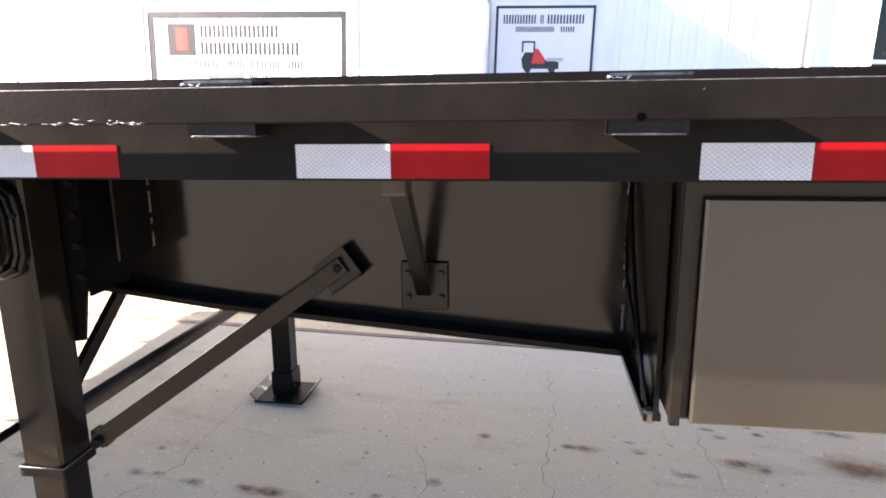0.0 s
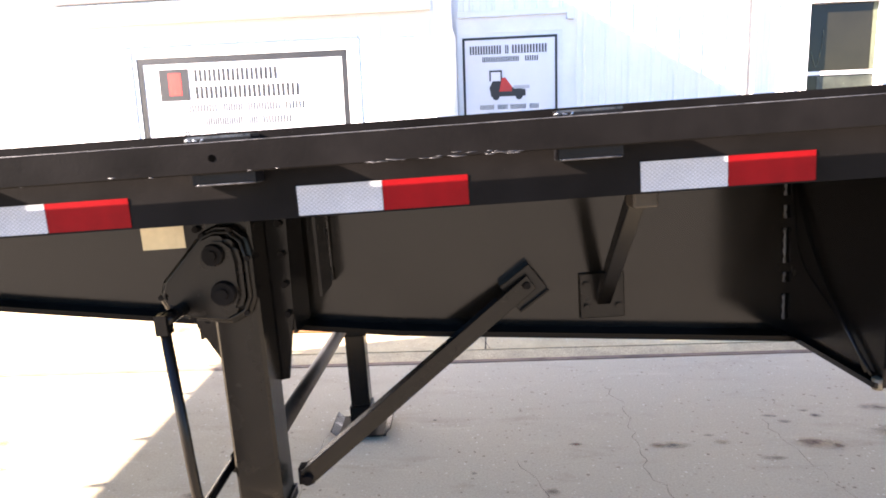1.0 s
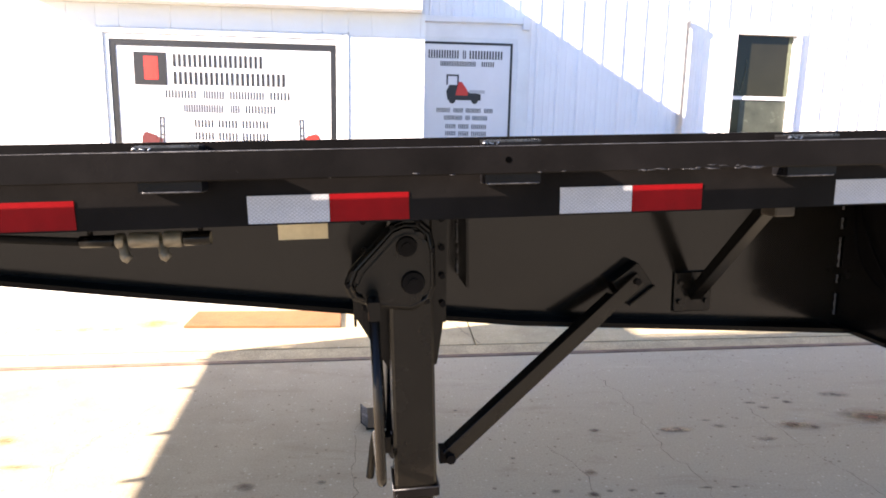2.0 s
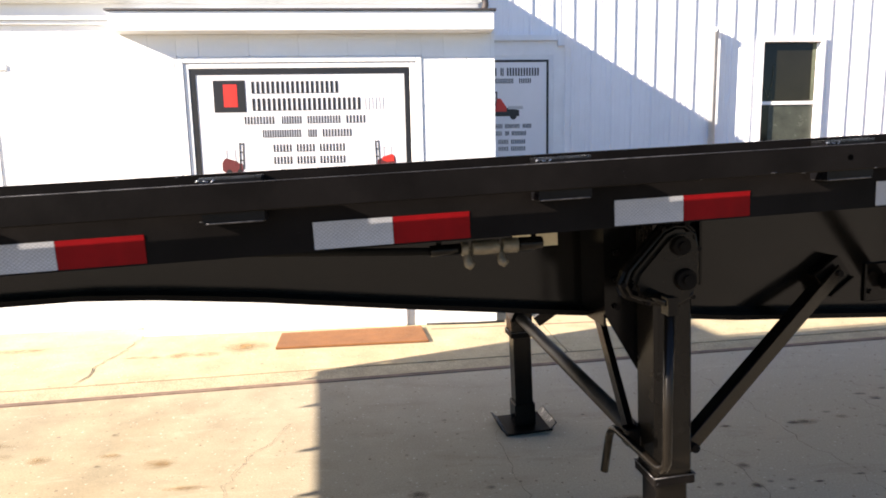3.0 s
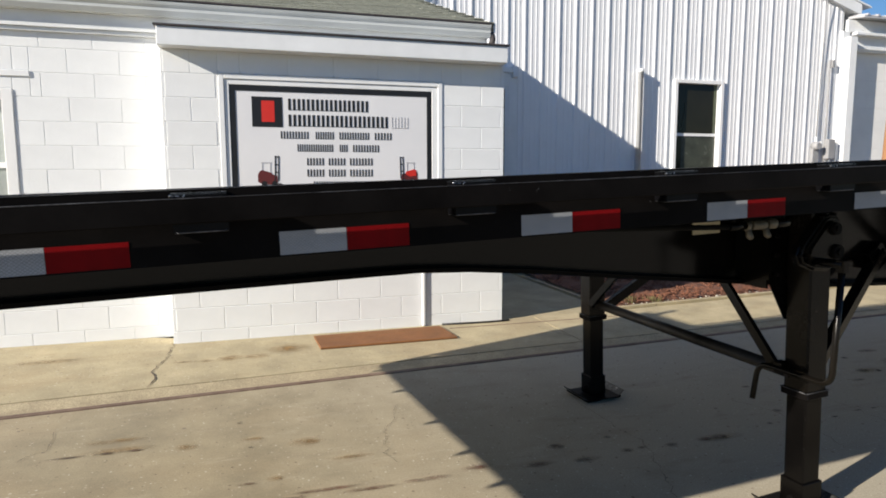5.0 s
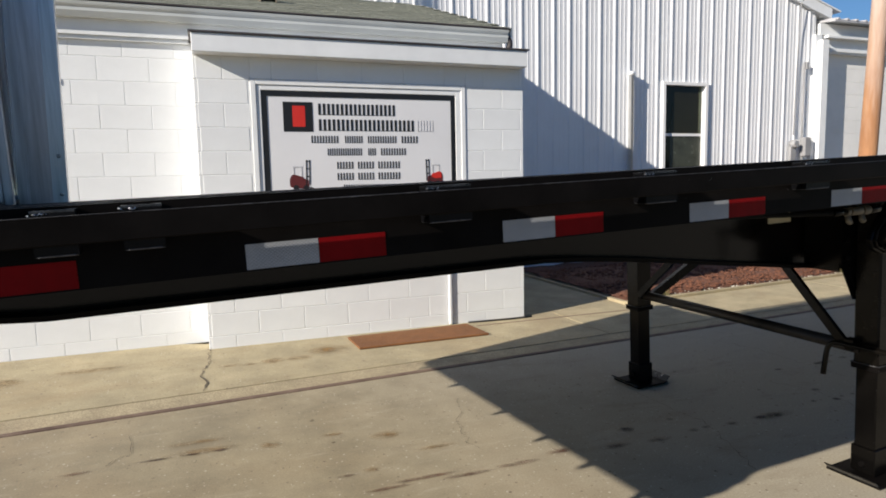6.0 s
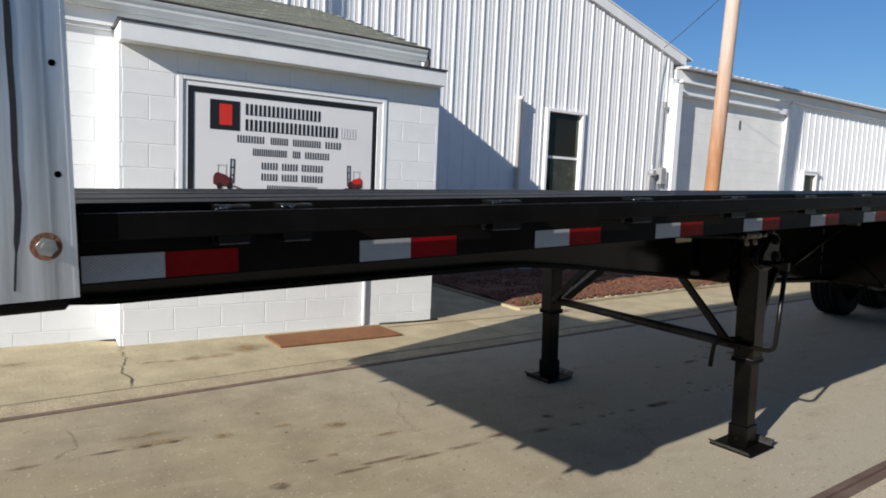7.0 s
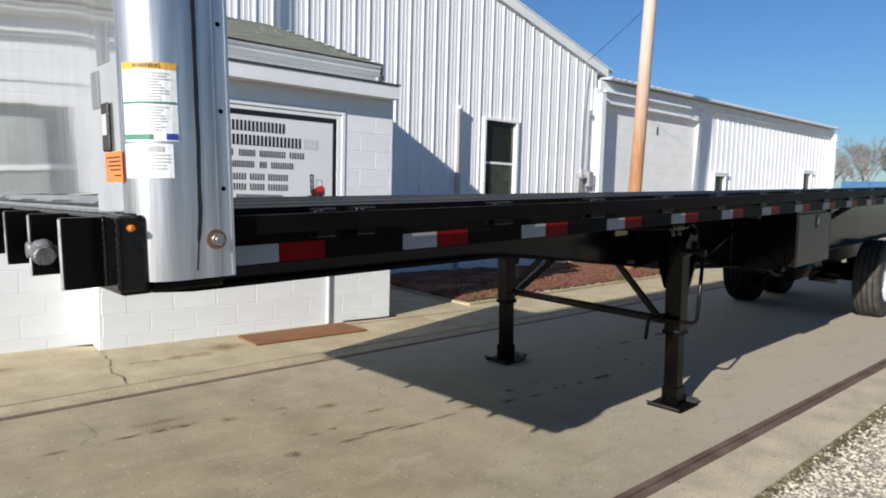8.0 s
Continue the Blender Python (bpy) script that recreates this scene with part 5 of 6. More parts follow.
box(bm, (-1.942, YB - 0.022, 0.01), (-1.912, YB + 0.004, 0.60))
op("downpipe", bm, TRIM, soft=0.006)

# canopy over the bay, gutter and fascia
bm = B()
box(bm, (XL - 0.02, 5.05, 2.480), (XR - 0.03, 5.5, 2.628))
canopy = op("canopy", bm, TRIM, soft=0.004)
bm = B()
box(bm, (XL - 0.04, 5.035, 2.630), (XR - 0.015, 5.5, 2.644))
op("canopy_edge", bm, DRIP, canopy, "dark drip edge")
bm = B()
box(bm, (-14, YL - 0.035, 2.615), (XL - 0.045, YL, 2.640))
box(bm, (-14, YL - 0.02, 2.642), (XL - 0.045, YL, 2.80))
op("frieze_board", bm, TRIM)
EAVE_Y, EAVE_Z, SLOPE = 5.37, 2.905, 0.3355


def gutter_profile(y, z):
    return [(y, z), (y - 0.012, z - 0.01), (y - 0.005, z - 0.03), (y + 0.012, z - 0.05), (y + 0.012, z - 0.075), (y + 0.035, z - 0.115), (y + 0.10, z - 0.115), (y + 0.10, z - 0.105), (y + 0.045, z - 0.105), (y + 0.024, z - 0.07), (y + 0.024, z - 0.045), (y + 0.010, z - 0.012), (y + 0.012, z)]


bm = B()
prism(bm, gutter_profile(EAVE_Y - 0.03, EAVE_Z - 0.02), -14, XR - 0.085, "yzx")
prism(bm, [(EAVE_Y - 0.03, EAVE_Z - 0.02), (EAVE_Y + 0.07, EAVE_Z - 0.02), (EAVE_Y + 0.07, EAVE_Z - 0.135), (EAVE_Y, EAVE_Z - 0.135)], XR - 0.0845, XR - 0.081, "yzx")
op("gutter", bm, GUTTER)
bm = B()
box(bm, (-14, EAVE_Y - 0.045, EAVE_Z - 0.017), (XR - 0.083, EAVE_Y - 0.022, EAVE_Z - 0.004))
op("drip_edge", bm, DRIP, label="dark drip edge under the shingles")
bm = B()
box(bm, (-14, EAVE_Y + 0.075, 2.646), (XR - 0.10, EAVE_Y + 0.10, EAVE_Z - 0.02))
op("fascia", bm, TRIM)
bm = B()
tube(bm, arc([(XR - 0.07, EAVE_Y + 0.02, 2.82), (XR - 0.04, EAVE_Y + 0.02, 2.76), (XR - 0.06, EAVE_Y + 0.05, 2.70)], 0.03), 0.028, 10)
op("gutter_outlet", bm, DRIP)

# roof deck and shingle courses
bm = B()
prism(bm, [(EAVE_Y - 0.02, EAVE_Z - 0.012), (8.22, EAVE_Z + SLOPE * (8.22 - EAVE_Y) - 0.006), (8.22, EAVE_Z + SLOPE * (8.22 - EAVE_Y) - 0.08), (EAVE_Y + 0.10, EAVE_Z - 0.03)], -14, XR - 0.045, "yzx")
roof = op("roof", bm, SHINGLE, label="green-grey asphalt shingle roof")
bm = B()
prism(bm, [(XR - 0.045, 0), (XR - 0.025, 0), (XR - 0.025, 0.09), (XR - 0.045, 0.09)], 0, 1, "xzy")
for v in bm.verts:
    d = v.co.y
    v.co.z += EAVE_Z - 0.09 + SLOPE * (8.22 - EAVE_Y) * d
    v.co.y = EAVE_Y + (8.22 - EAVE_Y) * d
op("rake_board", bm, TRIM, roof)
bm = B()
prism(bm, [(5.55, 2.70), (8.2, 2.70), (8.2, EAVE_Z + SLOPE * (8.2 - EAVE_Y) - 0.09), (5.55, EAVE_Z + SLOPE * (5.55 - EAVE_Y) - 0.09)], XR - 0.09, XR - 0.05, "yzx")
op("gable_end", bm, TRIM)
rnd = random.Random(11)
shingle_mesh = {}


def shingle(x, y, w):
    z = EAVE_Z + SLOPE * (y - EAVE_Y)
    lift = rnd.choice((0.0, 0.0012, 0.0035))
    key = round(w, 2)
    if key not in shingle_mesh:
        b = B()
        prism(b, [(0, 0.005), (0.16, 0.004 + SLOPE * 0.16 - 0.005), (0.16, SLOPE * 0.16 - 0.004), (0, -0.002)], -key / 2 - 0.0005, key / 2 - 0.0005, "yzx")
        me = bpy.data.meshes.new("shingle")
        b.to_mesh(me)
        b.free()
        me.materials.append(SHINGLE)
        shingle_mesh[key] = me
    o = new("shingle", shingle_mesh[key])
    o.parent = roof
    o.location = Vector((x, y, z + 0.004 + lift)) + OX


# signs
def sign_board(name, x0, x1, z0, z1, y, border, label):
    s = thing(name, pose((x0 + x1) / 2, y, z0), label, "sign")
    off = Vector((-(x0 + x1) / 2, -y, -z0))

    def sp(nm, bm, mat, lab=""):
        return part(nm, bm, mat, s, lab, off)
    bm = B()
    box(bm, (x0 + border, y - 0.010, z0 + border), (x1 - border, y, z1 - border))
    sp("board", bm, SIGN_WHITE)
    bm = B()
    for lo, hi in (((x0, y - 0.014, z0), (x0 + border, y, z1)), ((x1 - border, y - 0.014, z0), (x1, y, z1)), ((x0 + border, y - 0.014, z0), (x1 - border, y, z0 + border)), ((x0 + border, y - 0.014, z1 - border), (x1 - border, y, z1))):
        box(bm, lo, hi)
    sp("border", bm, SIGN_BLACK, "black border")

    def word(x, z, w, h, n, mat, gap=0.46, name="word_bar"):
        """A word as a row of plain upright bars."""
        n *= 2
        step = w / n
        pts = [(x, z), (x + w - step * gap, z)]
        for i in reversed(range(n)):
            a, b = x + i * step, x + i * step + step * (1 - gap)
            pts += [(b, z + h), (a, z + h)]
            if i:
                pts += [(a, z + h * 0.035), (a - step * gap, z + h * 0.035)]
        bm = B()
        prism(bm, pts, y - 0.0125, y - 0.0105, "xzy")
        sp(name, bm, mat)

    def shape(nm, pts, mat, proud=0.0125):
        bm = B()
        prism(bm, pts, y - proud, y - 0.0105, "xzy")
        sp(nm, bm, mat)
    return word, shape


def machine(shape, x, z, s, flip=1, paint=SIGN_RED):
    """A small plain picture of a forklift: body, cabin, mast, wheels."""
    def q(pts):
        return [(x + flip * a * s, z + b * s) for a, b in pts]
    shape("picture_body", q([(0, 0.16), (0.10, 0.10), (0.55, 0.06), (0.62, 0.16), (0.60, 0.36), (0.34, 0.44), (0.03, 0.46), (0, 0.38)]), SIGN_MAROON)
    shape("picture_hood", q([(0.05, 0.30), (0.30, 0.28), (0.44, 0.34), (0.44, 0.45), (0.14, 0.54), (0.05, 0.50)]), paint, 0.0135)
    for a, b in ((0.13, 0.155), (0.385, 0.41)):
        shape("picture_post", q([(a, 0.48), (b, 0.48), (b, 0.76), (a, 0.76)]), SIGN_GREY)
    shape("picture_roof", q([(0.11, 0.76), (0.43, 0.76), (0.43, 0.79), (0.11, 0.79)]), SIGN_GREY)
    for a, b in ((0.52, 0.555), (0.625, 0.66)):
        shape("picture_mast", q([(a, 0.20), (b, 0.20), (b + 0.02, 1.0), (a + 0.02, 1.0)]), SIGN_BLACK, 0.0135)
    for z0 in (0.45, 0.70, 0.95):
        shape("picture_rung", q([(0.56, z0), (0.63, z0), (0.63, z0 + 0.035), (0.56, z0 + 0.035)]), SIGN_BLACK, 0.0135)
    for d in (0.0, 0.08):
        shape("picture_fork", q([(0.58 + d, 0.10), (0.98 + d, -0.04), (0.98 + d, -0.02), (0.58 + d, 0.13)]), SIGN_BLACK)
    for c in (0.20, 0.52):
        shape("picture_wheel", q([(c + 0.09 * math.cos(k / 12 * math.tau), 0.09 + 0.11 * math.sin(k / 12 * math.tau)) for k in range(12)]), SIGN_BLACK, 0.0135)


word, shape = sign_board("company_sign", SX0, SX1, SZ0, SZ1, YB + 0.022, 0.045, "white company sign with black border and red logo")
shape("logo_square", [(-3.440, 1.862), (-3.185, 1.862), (-3.185, 2.118), (-3.440, 2.118)], SIGN_BLACK)
shape("logo_mark", [(-3.360, 1.905), (-3.252, 1.905), (-3.252, 2.085), (-3.360, 2.085)], SIGN_RED, 0.0135)
word(-3.135, 2.01, 0.72, 0.098, 9, SIGN_BLACK)
word(-3.135, 1.872, 0.90, 0.100, 11, SIGN_BLACK)
word(-2.215, 1.872, 0.175, 0.100, 3, SIGN_GREY, 0.8)
for z, a, b, parts in ((1.765, -3.205, -2.195, ((0, 0.25, 5), (0.30, 0.17, 4), (0.51, 0.28, 6), (0.83, 0.17, 3))), (1.655, -3.065, -2.325, ((0, 0.32, 8), (0.37, 0.08, 2), (0.49, 0.25, 5))), (1.535, -2.985, -2.385, ((0, 0.16, 3), (0.19, 0.16, 3), (0.38, 0.22, 4))), (1.435, -2.985, -2.385, ((0, 0.16, 3), (0.19, 0.16, 3), (0.38, 0.22, 4))), (1.33, -2.93, -2.44, ((0, 0.49, 11),))):
    for dx, w, n in parts:
        word(a + dx, z, w, 0.062, n, SIGN_BLACK, 0.55)
machine(shape, -3.408, 1.345, 0.27, 1, SIGN_MAROON)
machine(shape, -1.975, 1.365, 0.25, -1)
word, shape = sign_board("dealer_sign", -1.048, 0.125, 1.15, 2.692, 8.215, 0.03, "white dealer sign with black border and red vehicle picture")
word(-0.955, 2.49, 0.40, 0.10, 6, SIGN_BLACK)
word(-0.515, 2.49, 0.05, 0.10, 1, SIGN_BLACK)
word(-0.43, 2.49, 0.44, 0.10, 6, SIGN_BLACK)
word(-0.80, 2.395, 0.46, 0.06, 11, SIGN_BLACK)
word(-0.27, 2.395, 0.17, 0.06, 3, SIGN_BLACK)
shape("picture_truck", [(-0.70, 1.97), (-0.27, 1.97), (-0.27, 2.05), (-0.44, 2.08), (-0.50, 2.16), (-0.68, 2.16), (-0.72, 2.08)], SIGN_BLACK)
shape("picture_hood", [(-0.60, 2.03), (-0.44, 2.03), (-0.44, 2.09), (-0.52, 2.20), (-0.56, 2.20)], SIGN_RED, 0.0135)
shape("picture_bed", [(-0.42, 2.06), (-0.22, 2.06), (-0.22, 2.10), (-0.42, 2.10)], SIGN_GREY, 0.0135)
shape("picture_cage", [(-0.72, 2.16), (-0.70, 2.16), (-0.70, 2.27), (-0.58, 2.27), (-0.58, 2.16), (-0.56, 2.16), (-0.56, 2.29), (-0.72, 2.29)], SIGN_BLACK)
for c in (-0.64, -0.35):
    shape("picture_wheel", [(c + 0.045 * math.cos(k / 12 * math.tau), 1.97 + 0.045 * math.sin(k / 12 * math.tau)) for k in range(12)], SIGN_BLACK, 0.0135)
for z, x0, parts in ((1.815, -0.84, ((0, 0.18, 5), (0.22, 0.13, 4), (0.38, 0.2, 6), (0.62, 0.12, 3))), (1.72, -0.74, ((0, 0.24, 7), (0.28, 0.06, 2), (0.37, 0.2, 5))), (1.61, -0.72, ((0, 0.14, 3), (0.17, 0.14, 3), (0.34, 0.2, 4))), (1.52, -0.72, ((0, 0.14, 3), (0.17, 0.14, 3), (0.34, 0.2, 4)))):
    for dx, w, n in parts:
        word(x0 + dx, z, w, 0.055, n, SIGN_BLACK, 0.5)


def sash_window(parent, pp, x0, x1, z0, z1, y, trim=0.09, sash=None, blind=False, glass=DARK_GLASS, plain=False):
    """A double-hung window: casing, two sashes with panes set back."""
    bm = B()
    for lo, hi in (((x0 - trim, y - 0.03, z0 - trim), (x0, y + 0.06, z1 + trim)), ((x1, y - 0.03, z0 - trim), (x1 + trim, y + 0.06, z1 + trim)), ((x0, y - 0.03, z1), (x1, y + 0.06, z1 + trim)), ((x0, y - 0.03, z0 - trim), (x1, y + 0.06, z0))):
        box(bm, lo, hi)
    win = pp("window", bm, VINYL, parent, "white vinyl double-hung window", 0.004)
    if plain:
        bm = B()
        box(bm, (x0, y + 0.040, z0), (x1, y + 0.046, z1))
        pp("pane", bm, glass, win)
        return win
    zm = sash or (z0 + z1) / 2
    bm = B()
    box(bm, (x0, y + 0.03, zm - 0.02), (x1, y + 0.06, zm + 0.025))
    box(bm, (x0, y + 0.035, z0), (x0 + 0.02, y + 0.058, z1))
    box(bm, (x1 - 0.02, y + 0.035, z0), (x1, y + 0.058, z1))
    pp("sash", bm, VINYL, win)
    for a, b in ((z0, zm - 0.02), (zm + 0.025, z1)):
        bm = B()
        box(bm, (x0 + 0.02, y + 0.048, a), (x1 - 0.02, y + 0.054, b))
        pp("pane", bm, glass, win)
    if blind:
        bm = B()
        box(bm, (x1 - 0.075, y + 0.040, zm + 0.03), (x1 - 0.03, y + 0.046, z1))
        pp("curtain", bm, CURTAIN, win)
        bm = B()
        box(bm, (x0 + 0.15, y + 0.0445, z0), (x1 - 0.02, y + 0.047, zm - 0.03))
        pp("blind", bm, BLIND, win, "drawn grey-green blind")
        bm = B()
        tube(bm, arc([(x0 + 0.19, y + 0.043, z1 - 0.30), (x0 + 0.185, y + 0.043, z1 - 0.50), (x0 + 0.13, y + 0.043, zm + 0.05), (x0 + 0.06, y + 0.043, z1 - 0.55)], 0.06), 0.004, 6)
        pp("blind_cord", bm, CURTAIN, win, "looped tan blind cord")
    return win


sash_window(office, op, WX0 + 0.085, WX1 - 0.085, WZ0 + 0.085, WZ1 - 0.085, YL + 0.022, 0.083, 1.53, glass=PALE_GLASS)
bm = B()
box(bm, (WX0 - 0.10, YL - 0.010, WZ1 + 0.10), (WX1 + 0.13, YL + 0.005, WZ1 + 0.15))
op("window_lintel", bm, BLOCK, soft=0.004)
for x in (-3.39, -5.33, -8.0):
    bm = B()
    for dx in (-0.085, 0.073):
        box(bm, (x + dx, 6.44, 3.22), (x + dx + 0.012, 6.62, 3.345))
    box(bm, (x - 0.073, 6.60, 3.22), (x + 0.073, 6.62, 3.345))
    box(bm, (x - 0.10, 6.41, 3.345), (x + 0.10, 6.64, 3.375))
    op("roof_vent", bm, VENT, roof, "rusty tan metal roof vent", 0.006)


# ---- the ribbed steel hall behind ----
hall = thing("steel_hall", pose(4, 8.3, 0), "white ribbed steel hall with gable end and low wing", "building")
HX = Vector((-4, -8.3, 0))


def hp(name, bm, mat, parent=None, label="", soft=0.0):
    if soft:
        soften(bm, soft)
    return part(name, bm, mat, parent or hall, label, HX)


YW = 8.24
CORNER = 6.45


def gable(x):
    return 4.26 - 0.293 * (x - 6.6) if x > -3.0 else 4.26 + 0.293 * 9.6 - 0.293 * (-3.0 - x)


bm = B()
prism(bm, [(-14, 0), (3.10, 0), (3.10, gable(3.1) - 0.02), (-3, gable(-3) - 0.02), (-14, gable(-14) - 0.02)], YW + 0.03, YW + 0.20, "xzy")
prism(bm, [(3.10, 0), (CORNER, 0), (CORNER, gable(CORNER) - 0.02), (3.94, gable(3.94) - 0.02), (3.94, 1.28), (3.10, 1.28)], YW + 0.0305, YW + 0.20, "xzy")
prism(bm, [(3.10, 2.92), (3.94, 2.92), (3.94, gable(3.94) - 0.02), (3.10, gable(3.1) - 0.02)], YW + 0.0301, YW + 0.20, "xzy")
hall_wall = hp("wall", bm, TRIM)

RIB, PHASE = 0.2775, 0.209
# one pitch of the sheet: (along, proud)
PITCH = [(0.0, 0.0), (0.072, 0.0), (0.080, 0.004), (0.092, 0.004), (0.100, 0.0), (0.148, 0.0), (0.156, 0.004), (0.168, 0.004), (0.176, 0.0), (0.222, 0.0), (0.238, 0.0155), (0.262, 0.0155), (0.272, 0.0)]


def siding(x0, x1, zb, zt, parent, y=YW + 0.028, panel=4):
    """Ribbed sheets from x0 to x1; zb and zt give the lower and upper edge at x."""
    xs = []
    k = math.floor(x0 / RIB) - 1
    while k * RIB < x1 + RIB:
        xs += [(k * RIB + PHASE + a, d) for a, d in PITCH]
        k += 1
    xs = [(x, d) for x, d in xs if x0 <= x <= x1]
    size = panel * len(PITCH)
    for i in range(0, len(xs), size):
        seg = xs[i:i + size + 1]
        if len(seg) < 2:
            continue
        bm = B()
        cols = [(bm.verts.new((x, y - d, zb(x))), bm.verts.new((x, y - d, zt(x)))) for x, d in seg]
        for a, b in zip(cols, cols[1:]):
            bm.faces.new((a[0], b[0], b[1], a[1]))
        bmesh.ops.recalc_face_normals(bm, faces=bm.faces)
        if bm.faces[:][0].normal.y > 0:
            bmesh.ops.reverse_faces(bm, faces=bm.faces[:])
        hp("siding_sheet", bm, SIDING, parent)


def const(z):
    return lambda x: z


siding(0.33, 3.05, const(0.1), gable, hall_wall)
siding(3.05, 3.99, const(0.1), const(1.23), hall_wall)
siding(3.05, 3.99, const(2.97), gable, hall_wall)
siding(3.99, CORNER - 0.02, const(0.1), gable, hall_wall)
siding(-9.0, 0.33, lambda x: 3.0 if x > -1.1 else 3.6, gable, hall_wall)
sash_window(hall, hp, 3.11, 3.93, 1.30, 2.905, YW + 0.012, 0.06, 2.095, True)
bm = B()
box(bm, (-1.115, YW - 0.02, 0), (0.30, YW + 0.028, 2.94))
hp("plain_panel", bm, TRIM)
bm = B()
box(bm, (-1.10, YW - 0.07, 2.93), (0.32, YW + 0.02, 3.00))
box(bm, (0.24, YW - 0.09, 2.86), (0.33, YW + 0.02, 3.015))
hp("head_flashing", bm, TRIM, soft=0.004)
bm = B()
for x in (-1.09, 0.19):
    box(bm, (x, YW - 0.028, 0), (x + 0.055, YW - 0.02, 2.80))
box(bm, (-1.035, YW - 0.028, 2.745), (0.19, YW - 0.02, 2.80))
hp("sign_trim", bm, TRIM)
bm = B()
tube(bm, [(2.385, YW - 0.055, 0.0), (2.385, YW - 0.055, 3.02), (2.385, YW - 0.055, 3.021), (2.385, YW - 0.055, 3.08)], [0.042, 0.042, 0.055, 0.055], 14)
hp("vent_pipe", bm, TRIM)
# rake trim and corner trim
for x0, x1 in ((-3.0, 6.75), (-14, -3.0)):
    bm = B()
    prism(bm, [(x0, gable(x0) - 0.025), (x1, gable(x1) - 0.025), (x1, gable(x1) + 0.155), (x0, gable(x0) + 0.155)], YW - 0.045, YW + 0.25, "xzy")
    hp("rake_trim", bm, TRIM)
bm = B()
prism(bm, [(-3.0, gable(-3.0) + 0.16), (6.95, gable(6.95) + 0.16), (6.95, gable(6.95) + 0.185), (-3.0, gable(-3.0) + 0.185)], YW - 0.06, YW + 20, "xzy")
prism(bm, [(-3.0, gable(-3.0) + 0.16), (-14, gable(-14) + 0.16), (-14, gable(-14) + 0.20), (-3.0, gable(-3.0) + 0.20)], YW - 0.10, YW + 20, "xzy")
hp("roof", bm, TRIM, label="white steel roof")
bm = B()
box(bm, (CORNER - 0.06, YW - 0.03, 0), (CORNER + 0.09, YW + 0.06, 3.9))
hp("corner_trim", bm, TRIM)
# electric meter, conduit
bm = B()
tube(bm, arc([(5.95, YW - 0.02, 2.1), (5.96, YW - 0.02, 3.2), (6.0, YW - 0.02, 3.9), (5.97, YW - 0.06, 4.42)], 0.1), 0.008, 8)
tube(bm, [(6.15, YW - 0.02, 1.2), (6.15, YW - 0.02, 3.4)], 0.015, 8)
hp("conduit", bm, METER)
bm = B()
box(bm, (6.13, YW - 0.12, 1.72), (6.28, YW - 0.005, 2.06))
hp("meter_box", bm, METER, soft=0.01)
bm = B()
tube(bm, [(5.93, YW - 0.005, 1.94), (5.93, YW - 0.08, 1.94), (5.93, YW - 0.12, 1.94)], [0.075, 0.075, 0.055], 16)
box(bm, (5.87, YW - 0.05, 1.6), (5.99, YW - 0.005, 1.90))
hp("meter", bm, METER)
bm = B()
box(bm, (6.17, YW - 0.06, 3.28), (6.22, YW - 0.005, 3.4))
hp("junction_box", bm, METER)

# wing with the garage door
WEND, WTOP = 19.75, 4.12
bm = B()
GX0, GX1, GZ = 6.62, 10.88, 3.60
PX = 10.885
prism(bm, [(GX0, GZ), (GX1, GZ), (GX1, 0), (WEND, 0), (WEND, WTOP), (CORNER + 0.1, WTOP), (CORNER + 0.1, 0), (GX0, 0)], YW + 0.03, YW + 0.10, "xzy")
wing = hp("wing_wall", bm, TRIM)
bm = B()
box(bm, (GX0 - 0.1, YW + 0.103, 0), (GX0, YW + 0.14, GZ + 0.1))
box(bm, (GX1, YW + 0.103, 0), (GX1 + 0.1, YW + 0.14, GZ + 0.1))
box(bm, (GX0, YW + 0.103, GZ), (GX1, YW + 0.14, GZ + 0.1))
hp("door_reveal", bm, TRIM)
bm = B()
box(bm, (GX0, YW + 0.163, 0), (GX1, YW + 0.173, GZ))
door = hp("garage_door", bm, GARAGE, label="closed off-white sectional garage door")
for k in range(15):
    bm = B()
    z = k * GZ / 15
    box(bm, (GX0 + 0.005, YW + 0.145, z + 0.003), (GX1 - 0.005, YW + 0.160, z + GZ / 15 + 0.0015))
    hp("door_slat", bm, GARAGE, door, soft=0.0012)
bm = B()
box(bm, (9.06, YW + 0.125, 3.1), (9.085, YW + 0.144, 3.3))
hp("door_cord", bm, CABLE, door)
bm = B()
box(bm, (6.80, YW + 0.005, 3.625), (10.40, YW + 0.03, 3.69))
box(bm, (6.62, YW - 0.095, 3.845), (10.22, YW + 0.03, 3.895))
hp("header_ledge", bm, TRIM, soft=0.006)
bm = B()
box(bm, (PX, YW - 0.015, 0), (PX + 0.31, YW + 0.03, 3.88))
hp("pilaster", bm, TRIM, soft=0.006)
bm = B()
box(bm, (6.455, YW - 0.125, 0), (6.615, YW + 0.03, 3.80))
hp("corner_post", bm, TRIM, soft=0.006)
bm = B()
box(bm, (PX - 0.05, YW - 0.07, 3.885), (16.07, YW + 0.03, 3.93))
hp("soffit_ledge", bm, TRIM, soft=0.006)
siding(PX + 0.33, WEND, const(0.1), const(3.88), wing, panel=5)
bm = B()
box(bm, (CORNER + 0.05, YW - 0.022, 3.90), (WEND + 0.05, YW + 0.03, 4.10))
hp("eave_fascia", bm, TRIM)
bm = B()
